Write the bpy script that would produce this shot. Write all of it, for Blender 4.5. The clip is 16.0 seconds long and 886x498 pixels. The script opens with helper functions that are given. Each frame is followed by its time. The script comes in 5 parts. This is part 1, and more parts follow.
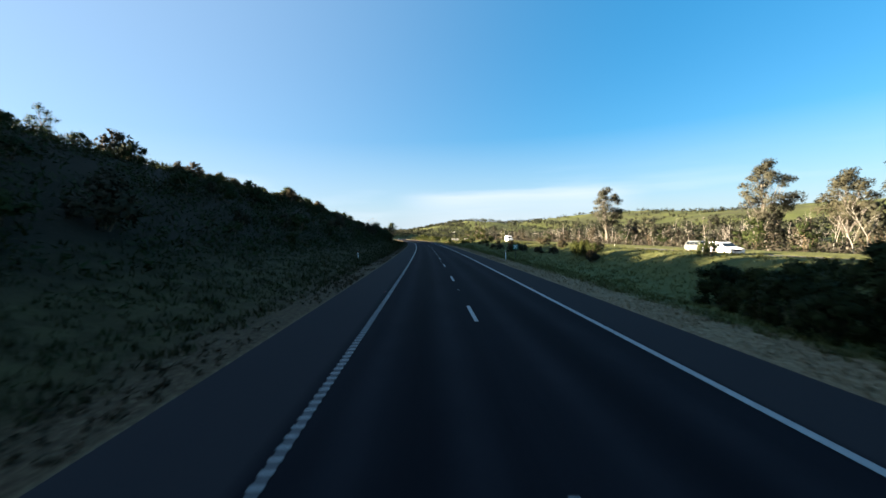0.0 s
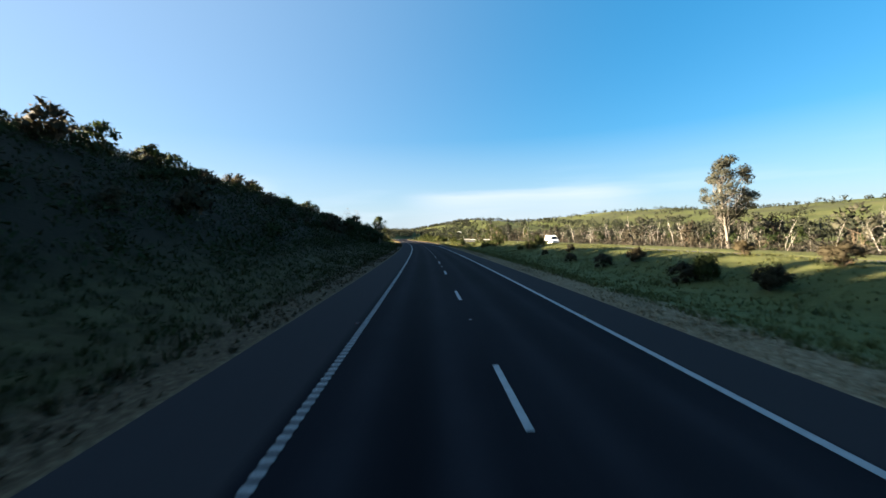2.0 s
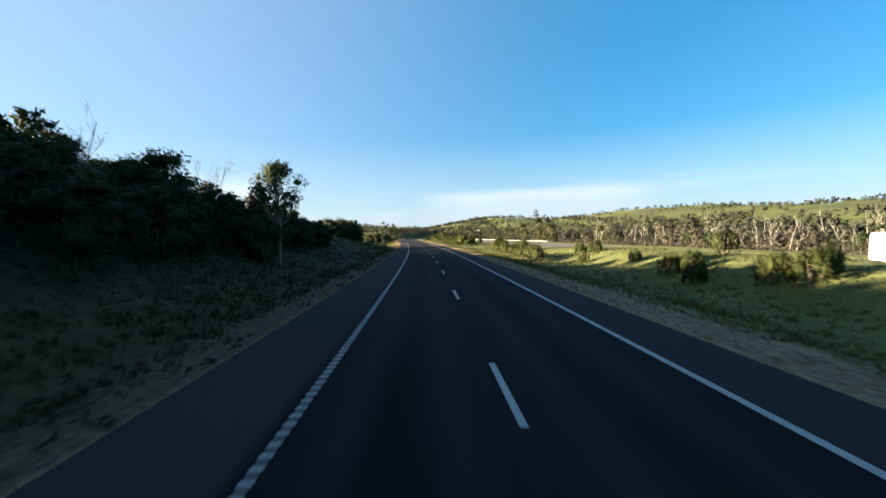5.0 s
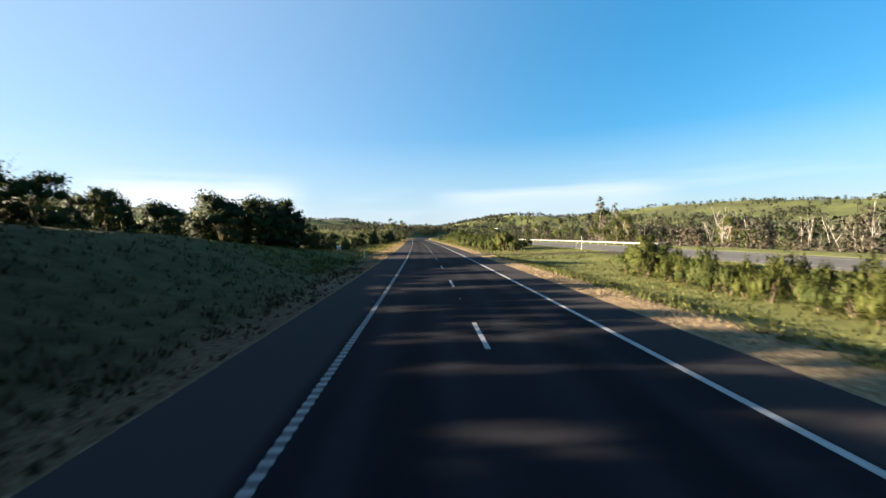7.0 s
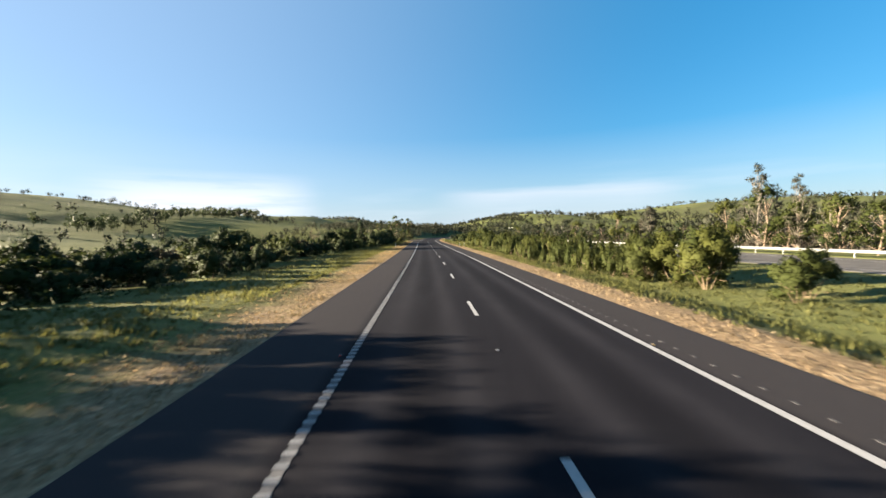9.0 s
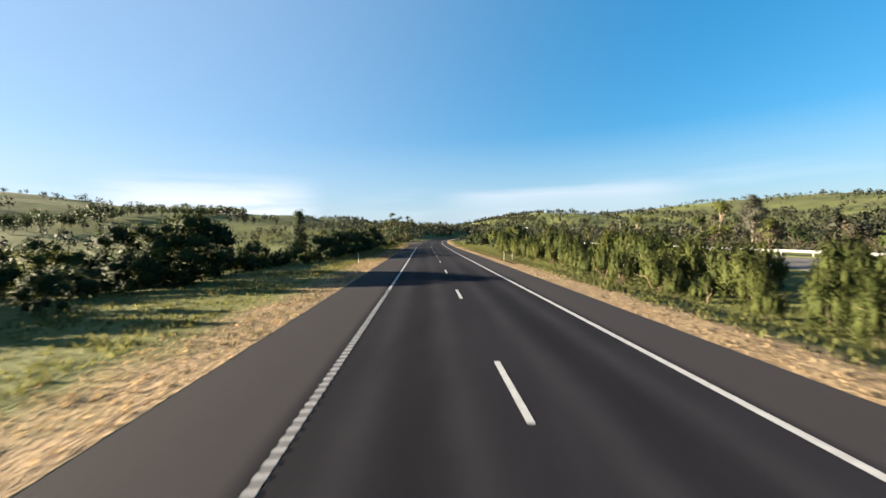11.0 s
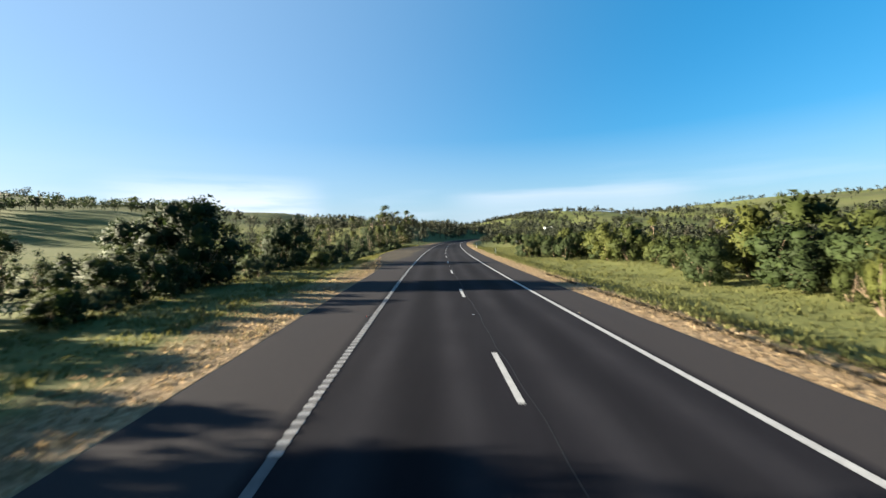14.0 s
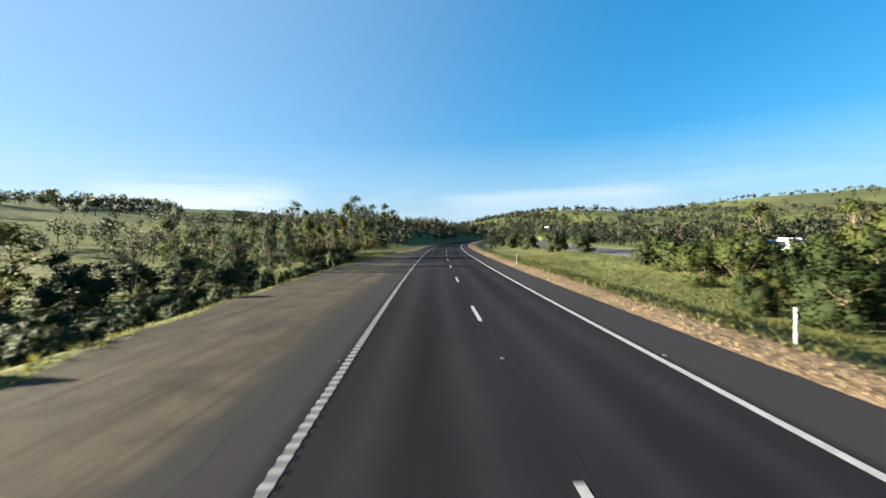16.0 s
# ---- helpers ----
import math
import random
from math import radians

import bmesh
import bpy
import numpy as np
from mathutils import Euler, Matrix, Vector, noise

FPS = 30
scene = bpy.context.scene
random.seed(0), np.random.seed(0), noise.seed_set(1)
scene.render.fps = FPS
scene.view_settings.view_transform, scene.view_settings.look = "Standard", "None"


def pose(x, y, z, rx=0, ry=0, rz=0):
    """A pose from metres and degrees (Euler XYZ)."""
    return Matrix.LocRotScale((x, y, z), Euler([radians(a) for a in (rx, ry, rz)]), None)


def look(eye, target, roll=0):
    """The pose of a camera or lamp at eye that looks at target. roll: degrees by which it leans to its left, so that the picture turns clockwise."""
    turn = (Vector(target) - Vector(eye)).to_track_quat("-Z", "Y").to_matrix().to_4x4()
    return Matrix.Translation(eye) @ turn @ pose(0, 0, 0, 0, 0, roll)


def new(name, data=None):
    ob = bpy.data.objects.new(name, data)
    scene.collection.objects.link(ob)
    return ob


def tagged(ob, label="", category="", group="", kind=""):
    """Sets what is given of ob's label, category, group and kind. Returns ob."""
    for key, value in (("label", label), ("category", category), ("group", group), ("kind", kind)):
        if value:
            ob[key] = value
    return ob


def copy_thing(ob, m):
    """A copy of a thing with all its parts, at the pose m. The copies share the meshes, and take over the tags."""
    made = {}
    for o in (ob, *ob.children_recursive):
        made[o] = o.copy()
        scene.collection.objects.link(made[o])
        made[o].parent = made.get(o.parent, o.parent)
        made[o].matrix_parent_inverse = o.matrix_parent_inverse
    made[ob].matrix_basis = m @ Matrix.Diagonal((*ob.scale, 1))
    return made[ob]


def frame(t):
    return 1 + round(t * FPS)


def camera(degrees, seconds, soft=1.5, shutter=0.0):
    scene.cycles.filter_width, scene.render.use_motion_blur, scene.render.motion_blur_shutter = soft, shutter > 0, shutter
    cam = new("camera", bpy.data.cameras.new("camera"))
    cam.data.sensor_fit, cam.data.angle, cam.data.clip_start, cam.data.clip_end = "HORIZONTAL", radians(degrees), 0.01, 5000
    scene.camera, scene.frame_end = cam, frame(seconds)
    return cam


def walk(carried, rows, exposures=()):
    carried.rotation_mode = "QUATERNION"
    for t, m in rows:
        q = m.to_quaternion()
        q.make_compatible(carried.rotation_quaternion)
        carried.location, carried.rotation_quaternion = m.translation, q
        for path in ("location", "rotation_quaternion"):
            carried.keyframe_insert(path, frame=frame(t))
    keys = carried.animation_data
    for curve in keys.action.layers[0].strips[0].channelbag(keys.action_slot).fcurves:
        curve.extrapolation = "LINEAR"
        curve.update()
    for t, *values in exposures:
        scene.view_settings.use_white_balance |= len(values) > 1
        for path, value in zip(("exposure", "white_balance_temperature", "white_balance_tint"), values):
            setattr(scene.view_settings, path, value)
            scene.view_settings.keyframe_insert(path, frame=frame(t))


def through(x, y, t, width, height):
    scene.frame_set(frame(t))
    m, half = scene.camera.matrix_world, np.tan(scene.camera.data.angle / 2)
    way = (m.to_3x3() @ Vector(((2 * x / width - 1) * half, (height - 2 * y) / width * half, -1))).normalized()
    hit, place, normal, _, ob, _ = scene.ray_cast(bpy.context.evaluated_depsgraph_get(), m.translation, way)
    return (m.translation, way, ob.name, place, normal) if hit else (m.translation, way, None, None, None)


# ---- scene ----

# ---- the road's line in plan: heading (degrees to the left of north) by distance ----
HEAD = ((-400, -1.0), (0, 0.0), (30, 0.5), (84, 1.4), (112, 2.0), (140, 2.8), (181, 4.0), (209, 4.9), (223, 5.3),
        (251, 5.8), (290, 6.2), (321, 6.5), (376, 6.9), (402, 6.6), (418, 6.0), (444, 5.1), (480, 3.8), (520, 2.6), (560, 0.6),
        (620, -4.0), (700, -9.0), (800, -11.0), (6000, -11.0))
VALLEY = ((-400, -1.0), (402, 6.6), (500, 4.6), (560, 4.4), (640, 6.0), (760, 9.0), (1000, 11.0), (6000, 11.0))
S0, STEP = -400.0, 2.0
_s = np.arange(S0, 6000.0, STEP)
_h = np.radians(np.interp(_s, [a for a, b in HEAD], [b for a, b in HEAD]))
_h = np.convolve(np.pad(_h, 10, mode="edge"), np.ones(21) / 21, mode="valid")
_x = np.cumsum(-np.sin(_h) * STEP)
_y = np.cumsum(np.cos(_h) * STEP)
_x -= np.interp(0.0, _s, _x)
_y -= np.interp(0.0, _s, _y)
_v = np.radians(np.interp(_s, [a for a, b in VALLEY], [b for a, b in VALLEY]))
_drift = np.cumsum(np.where(_s > 402, np.sin(_v) - np.sin(_h), 0.0) * STEP)


def drift(s):
    """How far the road has swung to the right of the valley's axis."""
    return np.interp(s, _s, _drift)



def plan(s, d):
    """The place in plan at distance s along the road's lane line and d metres to its right."""
    s, d = np.asarray(s, float), np.asarray(d, float)
    h = np.interp(s, _s, _h)
    w = np.clip((700 - np.abs(d)) / 500, 0, 1)
    h = h * w + 0.1 * (1 - w)
    return np.interp(s, _s, _x) + d * np.cos(h), np.interp(s, _s, _y) + d * np.sin(h)


def tilt(s, d):
    """Lift of the road's plane by its cross fall: in the right-hand bend the right side sinks."""
    fall = np.interp(s, (250, 321, 376, 444, 560, 700), (0.0, -0.005, -0.010, -0.016, -0.016, 0.0))
    return fall * np.clip(d, -14, 26)


def heading(s):
    return math.degrees(float(np.interp(s, _s, _h)))


# ---- camera: seconds, distance along the road, offset, height, yaw from the road, pitch, roll ----
ROWS = (
    (0.0, 0.2, -1.426, 2.75, -1.74, -1.80, 1.40),
    (0.5, 13.6, -1.441, 2.75, -1.79, -1.80, 1.40),
    (1.0, 27.6, -1.421, 2.75, -1.79, -1.80, 1.40),
    (1.5, 41.6, -1.401, 2.75, -1.88, -1.80, 1.40),
    (2.0, 55.7, -1.357, 2.75, -2.02, -1.80, 1.40),
    (2.5, 69.6, -1.307, 2.75, -2.11, -1.80, 1.40),
    (3.0, 83.5, -1.275, 2.75, -2.13, -1.80, 1.40),
    (3.5, 97.5, -1.262, 2.75, -2.06, -1.80, 1.40),
    (4.0, 111.6, -1.272, 2.75, -1.97, -1.80, 1.40),
    (5.0, 139.6, -1.301, 2.75, -1.98, -1.85, 1.40),
    (6.0, 167.5, -1.336, 2.75, -2.03, -1.90, 1.40),
    (6.5, 181.5, -1.361, 2.75, -1.99, -1.95, 1.40),
    (7.0, 195.6, -1.381, 2.75, -1.99, -2.00, 1.40),
    (7.5, 209.6, -1.448, 2.75, -2.06, -2.00, 1.40),
    (8.0, 223.7, -1.531, 2.75, -2.04, -2.00, 1.40),
    (8.5, 237.6, -1.576, 2.75, -2.04, -2.00, 1.40),
    (9.0, 251.5, -1.588, 2.75, -2.02, -2.00, 1.40),
    (10.0, 279.4, -1.546, 2.75, -2.14, -1.95, 1.40),
    (11.0, 307.5, -1.441, 2.75, -2.19, -1.90, 1.40),
    (11.5, 321.6, -1.396, 2.75, -2.33, -1.90, 1.40),
    (12.0, 335.8, -1.351, 2.75, -2.38, -1.90, 1.40),
    (12.5, 349.7, -1.311, 2.75, -2.38, -1.85, 1.40),
    (13.0, 363.4, -1.331, 2.75, -2.39, -1.80, 1.40),
    (13.5, 377.2, -1.365, 2.75, -2.15, -1.80, 1.40),
    (14.0, 390.7, -1.430, 2.75, -1.86, -1.75, 1.40),
    (14.5, 404.0, -1.495, 2.75, -2.05, -1.70, 1.40),
    (15.0, 417.1, -1.535, 2.75, -2.25, -1.70, 1.40),
    (15.5, 430.4, -1.580, 2.75, -2.15, -1.68, 1.40),
    (16.0, 443.9, -1.605, 2.75, -2.15, -1.66, 1.40),
)
cam = camera(93.3, 16.0, soft=1.55, shutter=0.15)
rows = []
for t, s, d, z, yaw, pitch, roll in ROWS:
    px, py = plan(s, d)
    rows.append((t, pose(float(px), float(py), z + float(tilt(s, d)), 90 + pitch, roll, heading(s) + yaw)))
walk(cam, rows, ((0.0, 3.42, 6500, 10), (6.5, 3.42, 6500, 10), (9.0, 3.30, 6450, 10), (12.0, 3.26, 6300, 8), (14.0, 3.25, 6050, 6), (16.0, 3.25, 5900, 5)))

# ---- sky and sun: low on the left of the road ----
SUN_EL, SUN_AZ = radians(13.0), radians(91)      # azimuth to the left of north
sun_way = Vector((-math.sin(SUN_AZ) * math.cos(SUN_EL), math.cos(SUN_AZ) * math.cos(SUN_EL), math.sin(SUN_EL)))
sun = new("sun", bpy.data.lights.new("sun", "SUN"))
sun.data.energy, sun.data.angle, sun.data.color = 5.0, radians(0.6), (1.0, 0.83, 0.61)
sun.matrix_world = look(sun_way * 100, (0, 0, 0))
world = bpy.data.worlds.new("world")
scene.world = world
world.use_nodes = True
wn, wl = world.node_tree.nodes, world.node_tree.links
back = wn["Background"]
sky = wn.new("ShaderNodeTexSky")
sky.sky_type, sky.sun_disc = "NISHITA", False
sky.sun_elevation, sky.sun_rotation = SUN_EL, -SUN_AZ
sky.air_density, sky.dust_density, sky.ozone_density = 1.0, 0.8, 3.5
hue = wn.new("ShaderNodeHueSaturation")
hue.inputs["Saturation"].default_value = 1.2
hue.inputs["Hue"].default_value = 0.492
even = wn.new("ShaderNodeMix")          # high thin haze evens the blue out
even.data_type = "RGBA"
even.inputs[0].default_value = 0.36
even.inputs[7].default_value = (0.62, 1.75, 3.3, 1)
wl.new(sky.outputs["Color"], even.inputs[6])
wl.new(even.outputs[2], hue.inputs["Color"])
CLOUD = (-0.537, 0.839, 0.090)
# thin bands of cloud low over the horizon
way = wn.new("ShaderNodeTexCoord")
flat = wn.new("ShaderNodeMapping")
flat.inputs["Scale"].default_value = (1.6, 1.6, 17.0)
wl.new(way.outputs["Generated"], flat.inputs["Vector"])
cl = wn.new("ShaderNodeTexNoise")
cl.inputs["Scale"].default_value, cl.inputs["Detail"].default_value, cl.inputs["Roughness"].default_value = 1.7, 7, 0.5
wl.new(flat.outputs["Vector"], cl.inputs["Vector"])
cr = wn.new("ShaderNodeValToRGB")
cr.color_ramp.elements[0].position, cr.color_ramp.elements[1].position = 0.5, 0.72
wl.new(cl.outputs["Fac"], cr.inputs["Fac"])
sep = wn.new("ShaderNodeSeparateXYZ")
wl.new(way.outputs["Generated"], sep.inputs[0])
hr = wn.new("ShaderNodeValToRGB")
he = hr.color_ramp.elements
he[0].position, he[1].position = 0.0, 0.17
he[0].color, he[1].color = (0.3, 0.3, 0.3, 1), (0, 0, 0, 1)
he.new(0.07).color = (0.22, 0.22, 0.22, 1)
wl.new(sep.outputs["Z"], hr.inputs["Fac"])
cm = wn.new("ShaderNodeMath")
cm.operation = "MULTIPLY"
wl.new(cr.outputs["Color"], cm.inputs[0])
wl.new(hr.outputs["Color"], cm.inputs[1])
cx = wn.new("ShaderNodeMix")
cx.data_type = "RGBA"
cx.inputs[7].default_value = (4.2, 4.5, 4.9, 1)
wl.new(cm.outputs[0], cx.inputs[0])
# the air is paler towards the sun
dot = wn.new("ShaderNodeVectorMath")
dot.operation = "DOT_PRODUCT"
dot.inputs[1].default_value = sun_way
wl.new(way.outputs["Generated"], dot.inputs[0])
gl = wn.new("ShaderNodeValToRGB")
gl.color_ramp.interpolation = "EASE"
gl.color_ramp.elements[0].position, gl.color_ramp.elements[1].position = 0.12, 1.0
gl.color_ramp.elements[1].color = (0.42, 0.42, 0.42, 1)
gm = wn.new("ShaderNodeMath")
gm.operation = "MULTIPLY_ADD"
gm.inputs[1].default_value, gm.inputs[2].default_value = 0.62, 0.38
wl.new(dot.outputs["Value"], gm.inputs[0])
wl.new(gm.outputs[0], gl.inputs["Fac"])
gx = wn.new("ShaderNodeMix")
gx.data_type = "RGBA"
gx.inputs[7].default_value = (3.3, 3.5, 4.1, 1)
wl.new(gl.outputs["Color"], gx.inputs[0])
wl.new(hue.outputs["Color"], gx.inputs[6])
# pale haze along the horizon
hz = wn.new("ShaderNodeValToRGB")
ze = hz.color_ramp.elements
ze[0].position, ze[1].position = 0.0, 0.22
ze[0].color, ze[1].color = (0.75, 0.75, 0.75, 1), (0, 0, 0, 1)
ze.new(0.08).color = (0.40, 0.40, 0.40, 1)
wl.new(sep.outputs["Z"], hz.inputs["Fac"])
hx = wn.new("ShaderNodeMix")
hx.data_type = "RGBA"
hx.inputs[7].default_value = (2.9, 3.4, 3.8, 1)
wl.new(hz.outputs["Color"], hx.inputs[0])
wl.new(gx.outputs[2], hx.inputs[6])
wl.new(hx.outputs[2], cx.inputs[6])
cd_ = wn.new("ShaderNodeVectorMath")
cd_.operation = "DOT_PRODUCT"
cd_.inputs[1].default_value = Vector(CLOUD).normalized()
wl.new(way.outputs["Generated"], cd_.inputs[0])
cw_ = wn.new("ShaderNodeValToRGB")
cw_.color_ramp.interpolation = "EASE"
cw_.color_ramp.elements[0].position, cw_.color_ramp.elements[1].position = 0.972, 0.998
wl.new(cd_.outputs["Value"], cw_.inputs["Fac"])
cn_ = wn.new("ShaderNodeTexNoise")
cn_.inputs["Scale"].default_value, cn_.inputs["Detail"].default_value, cn_.inputs["Roughness"].default_value = 2.2, 6, 0.55
wl.new(flat.outputs["Vector"], cn_.inputs["Vector"])
cq_ = wn.new("ShaderNodeValToRGB")
cq_.color_ramp.elements[0].position, cq_.color_ramp.elements[1].position = 0.28, 0.52
cq_.color_ramp.elements[1].color = (0.8, 0.8, 0.8, 1)
wl.new(cn_.outputs["Fac"], cq_.inputs["Fac"])
cz2 = wn.new("ShaderNodeValToRGB")          # it lies in a low band
ce2 = cz2.color_ramp.elements
ce2[0].position, ce2[1].position = 0.085, 0.145
ce2[0].color, ce2[1].color = (1, 1, 1, 1), (0, 0, 0, 1)
wl.new(sep.outputs["Z"], cz2.inputs["Fac"])
cy2 = wn.new("ShaderNodeMath")
cy2.operation = "MULTIPLY"
wl.new(cz2.outputs["Color"], cy2.inputs[0])
ck_ = wn.new("ShaderNodeMath")
ck_.operation = "MULTIPLY"
wl.new(cw_.outputs["Color"], ck_.inputs[0])
wl.new(cq_.outputs["Color"], cy2.inputs[1])
wl.new(cy2.outputs[0], ck_.inputs[1])
cl_ = wn.new("ShaderNodeMix")
cl_.data_type = "RGBA"
cl_.inputs[7].default_value = (4.6, 4.7, 5.0, 1)
wl.new(ck_.outputs[0], cl_.inputs[0])
wl.new(cx.outputs[2], cl_.inputs[6])
# a long thin streak ahead, to the right of the road
sd_ = wn.new("ShaderNodeVectorMath")
sd_.operation = "DOT_PRODUCT"
sd_.inputs[1].default_value = Vector((0.20, 0.976, 0.09)).normalized()
wl.new(way.outputs["Generated"], sd_.inputs[0])
sw_ = wn.new("ShaderNodeValToRGB")
sw_.color_ramp.interpolation = "EASE"
sw_.color_ramp.elements[0].position, sw_.color_ramp.elements[1].position = 0.955, 0.992
wl.new(sd_.outputs["Value"], sw_.inputs["Fac"])
st_ = wn.new("ShaderNodeMath")          # its edges waver with the noise
st_.operation = "MULTIPLY_ADD"
st_.inputs[1].default_value = 0.035
wl.new(cn_.outputs["Fac"], st_.inputs[0])
wl.new(sep.outputs["Z"], st_.inputs[2])
sz_ = wn.new("ShaderNodeValToRGB")
se_ = sz_.color_ramp.elements
se_[0].position, se_[1].position = 0.072, 0.126
se_[0].color, se_[1].color = (0.25, 0.25, 0.25, 1), (0, 0, 0, 1)
se_.new(0.106).color = (0.62, 0.62, 0.62, 1)
wl.new(st_.outputs[0], sz_.inputs["Fac"])
sm_ = wn.new("ShaderNodeMath")
sm_.operation = "MULTIPLY"
wl.new(sw_.outputs["Color"], sm_.inputs[0])
wl.new(sz_.outputs["Color"], sm_.inputs[1])
sx_ = wn.new("ShaderNodeMix")
sx_.data_type = "RGBA"
sx_.inputs[7].default_value = (3.7, 4.0, 4.4, 1)
wl.new(sm_.outputs[0], sx_.inputs[0])
wl.new(cl_.outputs[2], sx_.inputs[6])
wl.new(sx_.outputs[2], back.inputs["Color"])
back.inputs["Strength"].default_value = 0.025


# ---- node helpers and materials ----
class Nodes:
    """A small wrapper round one material's node tree."""

    def __init__(self, name, rough=0.9, spec=0.2, metal=0.0):
        self.mat = bpy.data.materials.new(name)
        self.mat.use_nodes = True
        self.n, self.l = self.mat.node_tree.nodes, self.mat.node_tree.links
        self.p = self.n["Principled BSDF"]
        self.p.inputs["Roughness"].default_value = rough
        self.p.inputs["Specular IOR Level"].default_value = spec
        self.p.inputs["Metallic"].default_value = metal

    def put(self, socket, value):
        if isinstance(value, (int, float)):
            socket.default_value = value
        elif isinstance(value, tuple):
            socket.default_value = (*value, 1.0)[:len(socket.default_value)]
        else:
            self.l.new(value, socket)

    def coords(self, kind="Object", scale=(1, 1, 1)):
        tc, mp = self.n.new("ShaderNodeTexCoord"), self.n.new("ShaderNodeMapping")
        mp.inputs["Scale"].default_value = scale
        self.l.new(tc.outputs[kind], mp.inputs["Vector"])
        return mp.outputs["Vector"]

    def noise(self, scale, detail=4.0, rough=0.55, vec=None, distortion=0.0):
        t = self.n.new("ShaderNodeTexNoise")
        t.inputs["Scale"].default_value, t.inputs["Detail"].default_value = scale, detail
        t.inputs["Roughness"].default_value, t.inputs["Distortion"].default_value = rough, distortion
        if vec is not None:
            self.l.new(vec, t.inputs["Vector"])
        return t.outputs["Fac"]

    def ramp(self, fac, *stops):
        r = self.n.new("ShaderNodeValToRGB")
        e = r.color_ramp.elements
        while len(e) < len(stops):
            e.new(0.5)
        for el, (pos, col) in zip(e, stops):
            el.position = pos
            el.color = (col, col, col, 1) if isinstance(col, (int, float)) else (*col, 1)
        self.put(r.inputs["Fac"], fac)
        return r.outputs["Color"]

    def mix(self, fac, a, b, blend="MIX"):
        m = self.n.new("ShaderNodeMix")
        m.data_type, m.blend_type = "RGBA", blend
        self.put(m.inputs[0], fac)
        self.put(m.inputs[6], a)
        self.put(m.inputs[7], b)
        return m.outputs[2]

    def math(self, op, a, b=0.0, c=0.0):
        m = self.n.new("ShaderNodeMath")
        m.operation = op
        for sock, v in zip(m.inputs, (a, b, c)):
            self.put(sock, v)
        return m.outputs[0]

    def attr(self, name):
        a = self.n.new("ShaderNodeAttribute")
        a.attribute_name = name
        return a.outputs["Fac"]

    def bump(self, height, strength=0.4, distance=0.05):
        b = self.n.new("ShaderNodeBump")
        b.inputs["Strength"].default_value, b.inputs["Distance"].default_value = strength, distance
        self.l.new(height, b.inputs["Height"])
        self.l.new(b.outputs["Normal"], self.p.inputs["Normal"])

    def colour(self, value):
        self.put(self.p.inputs["Base Color"], value)
        return self

    def random(self):
        return self.n.new("ShaderNodeObjectInfo").outputs["Random"]

    def island(self):
        return self.n.new("ShaderNodeNewGeometry").outputs["Random Per Island"]


def plain(name, col, rough=0.6, spec=0.3, metal=0.0, vary=0.12, scale=3.0, bump=0.0):
    m = Nodes(name, rough, spec, metal)
    v = m.noise(scale, 5, vec=m.coords())
    dark = tuple(c * (1 - vary) for c in col)
    light = tuple(min(1, c * (1 + vary)) for c in col)
    m.colour(m.ramp(v, (0.3, dark), (0.7, light)))
    if bump:
        m.bump(m.noise(scale * 12, 4, vec=m.coords()), bump, 0.02)
    return m.mat


def leaves(name, dark, mid, light, through=0.22):
    """Foliage: varied leaf by leaf and plant by plant, letting some light through."""
    m = Nodes(name, 0.75, 0.12)
    dark, mid, light = (tuple(0.47 * (0.42 * c + 0.58 * q) for c, q in zip(k, mid)) for k in (dark, mid, light))
    col = m.ramp(m.island(), (0.0, dark), (0.5, mid), (1.0, light))
    tone = m.ramp(m.random(), (0.0, (0.72, 0.78, 0.7)), (0.5, (1.0, 1.0, 1.0)), (1.0, (1.25, 1.15, 0.95)))
    col = m.mix(1.0, col, tone, "MULTIPLY")
    m.colour(col)
    tr, mx = m.n.new("ShaderNodeBsdfTranslucent"), m.n.new("ShaderNodeMixShader")
    m.l.new(col, tr.inputs["Color"])
    mx.inputs["Fac"].default_value = through
    out = m.n["Material Output"]
    m.l.new(m.p.outputs[0], mx.inputs[1])
    m.l.new(tr.outputs[0], mx.inputs[2])
    m.l.new(mx.outputs[0], out.inputs["Surface"])
    return m.mat


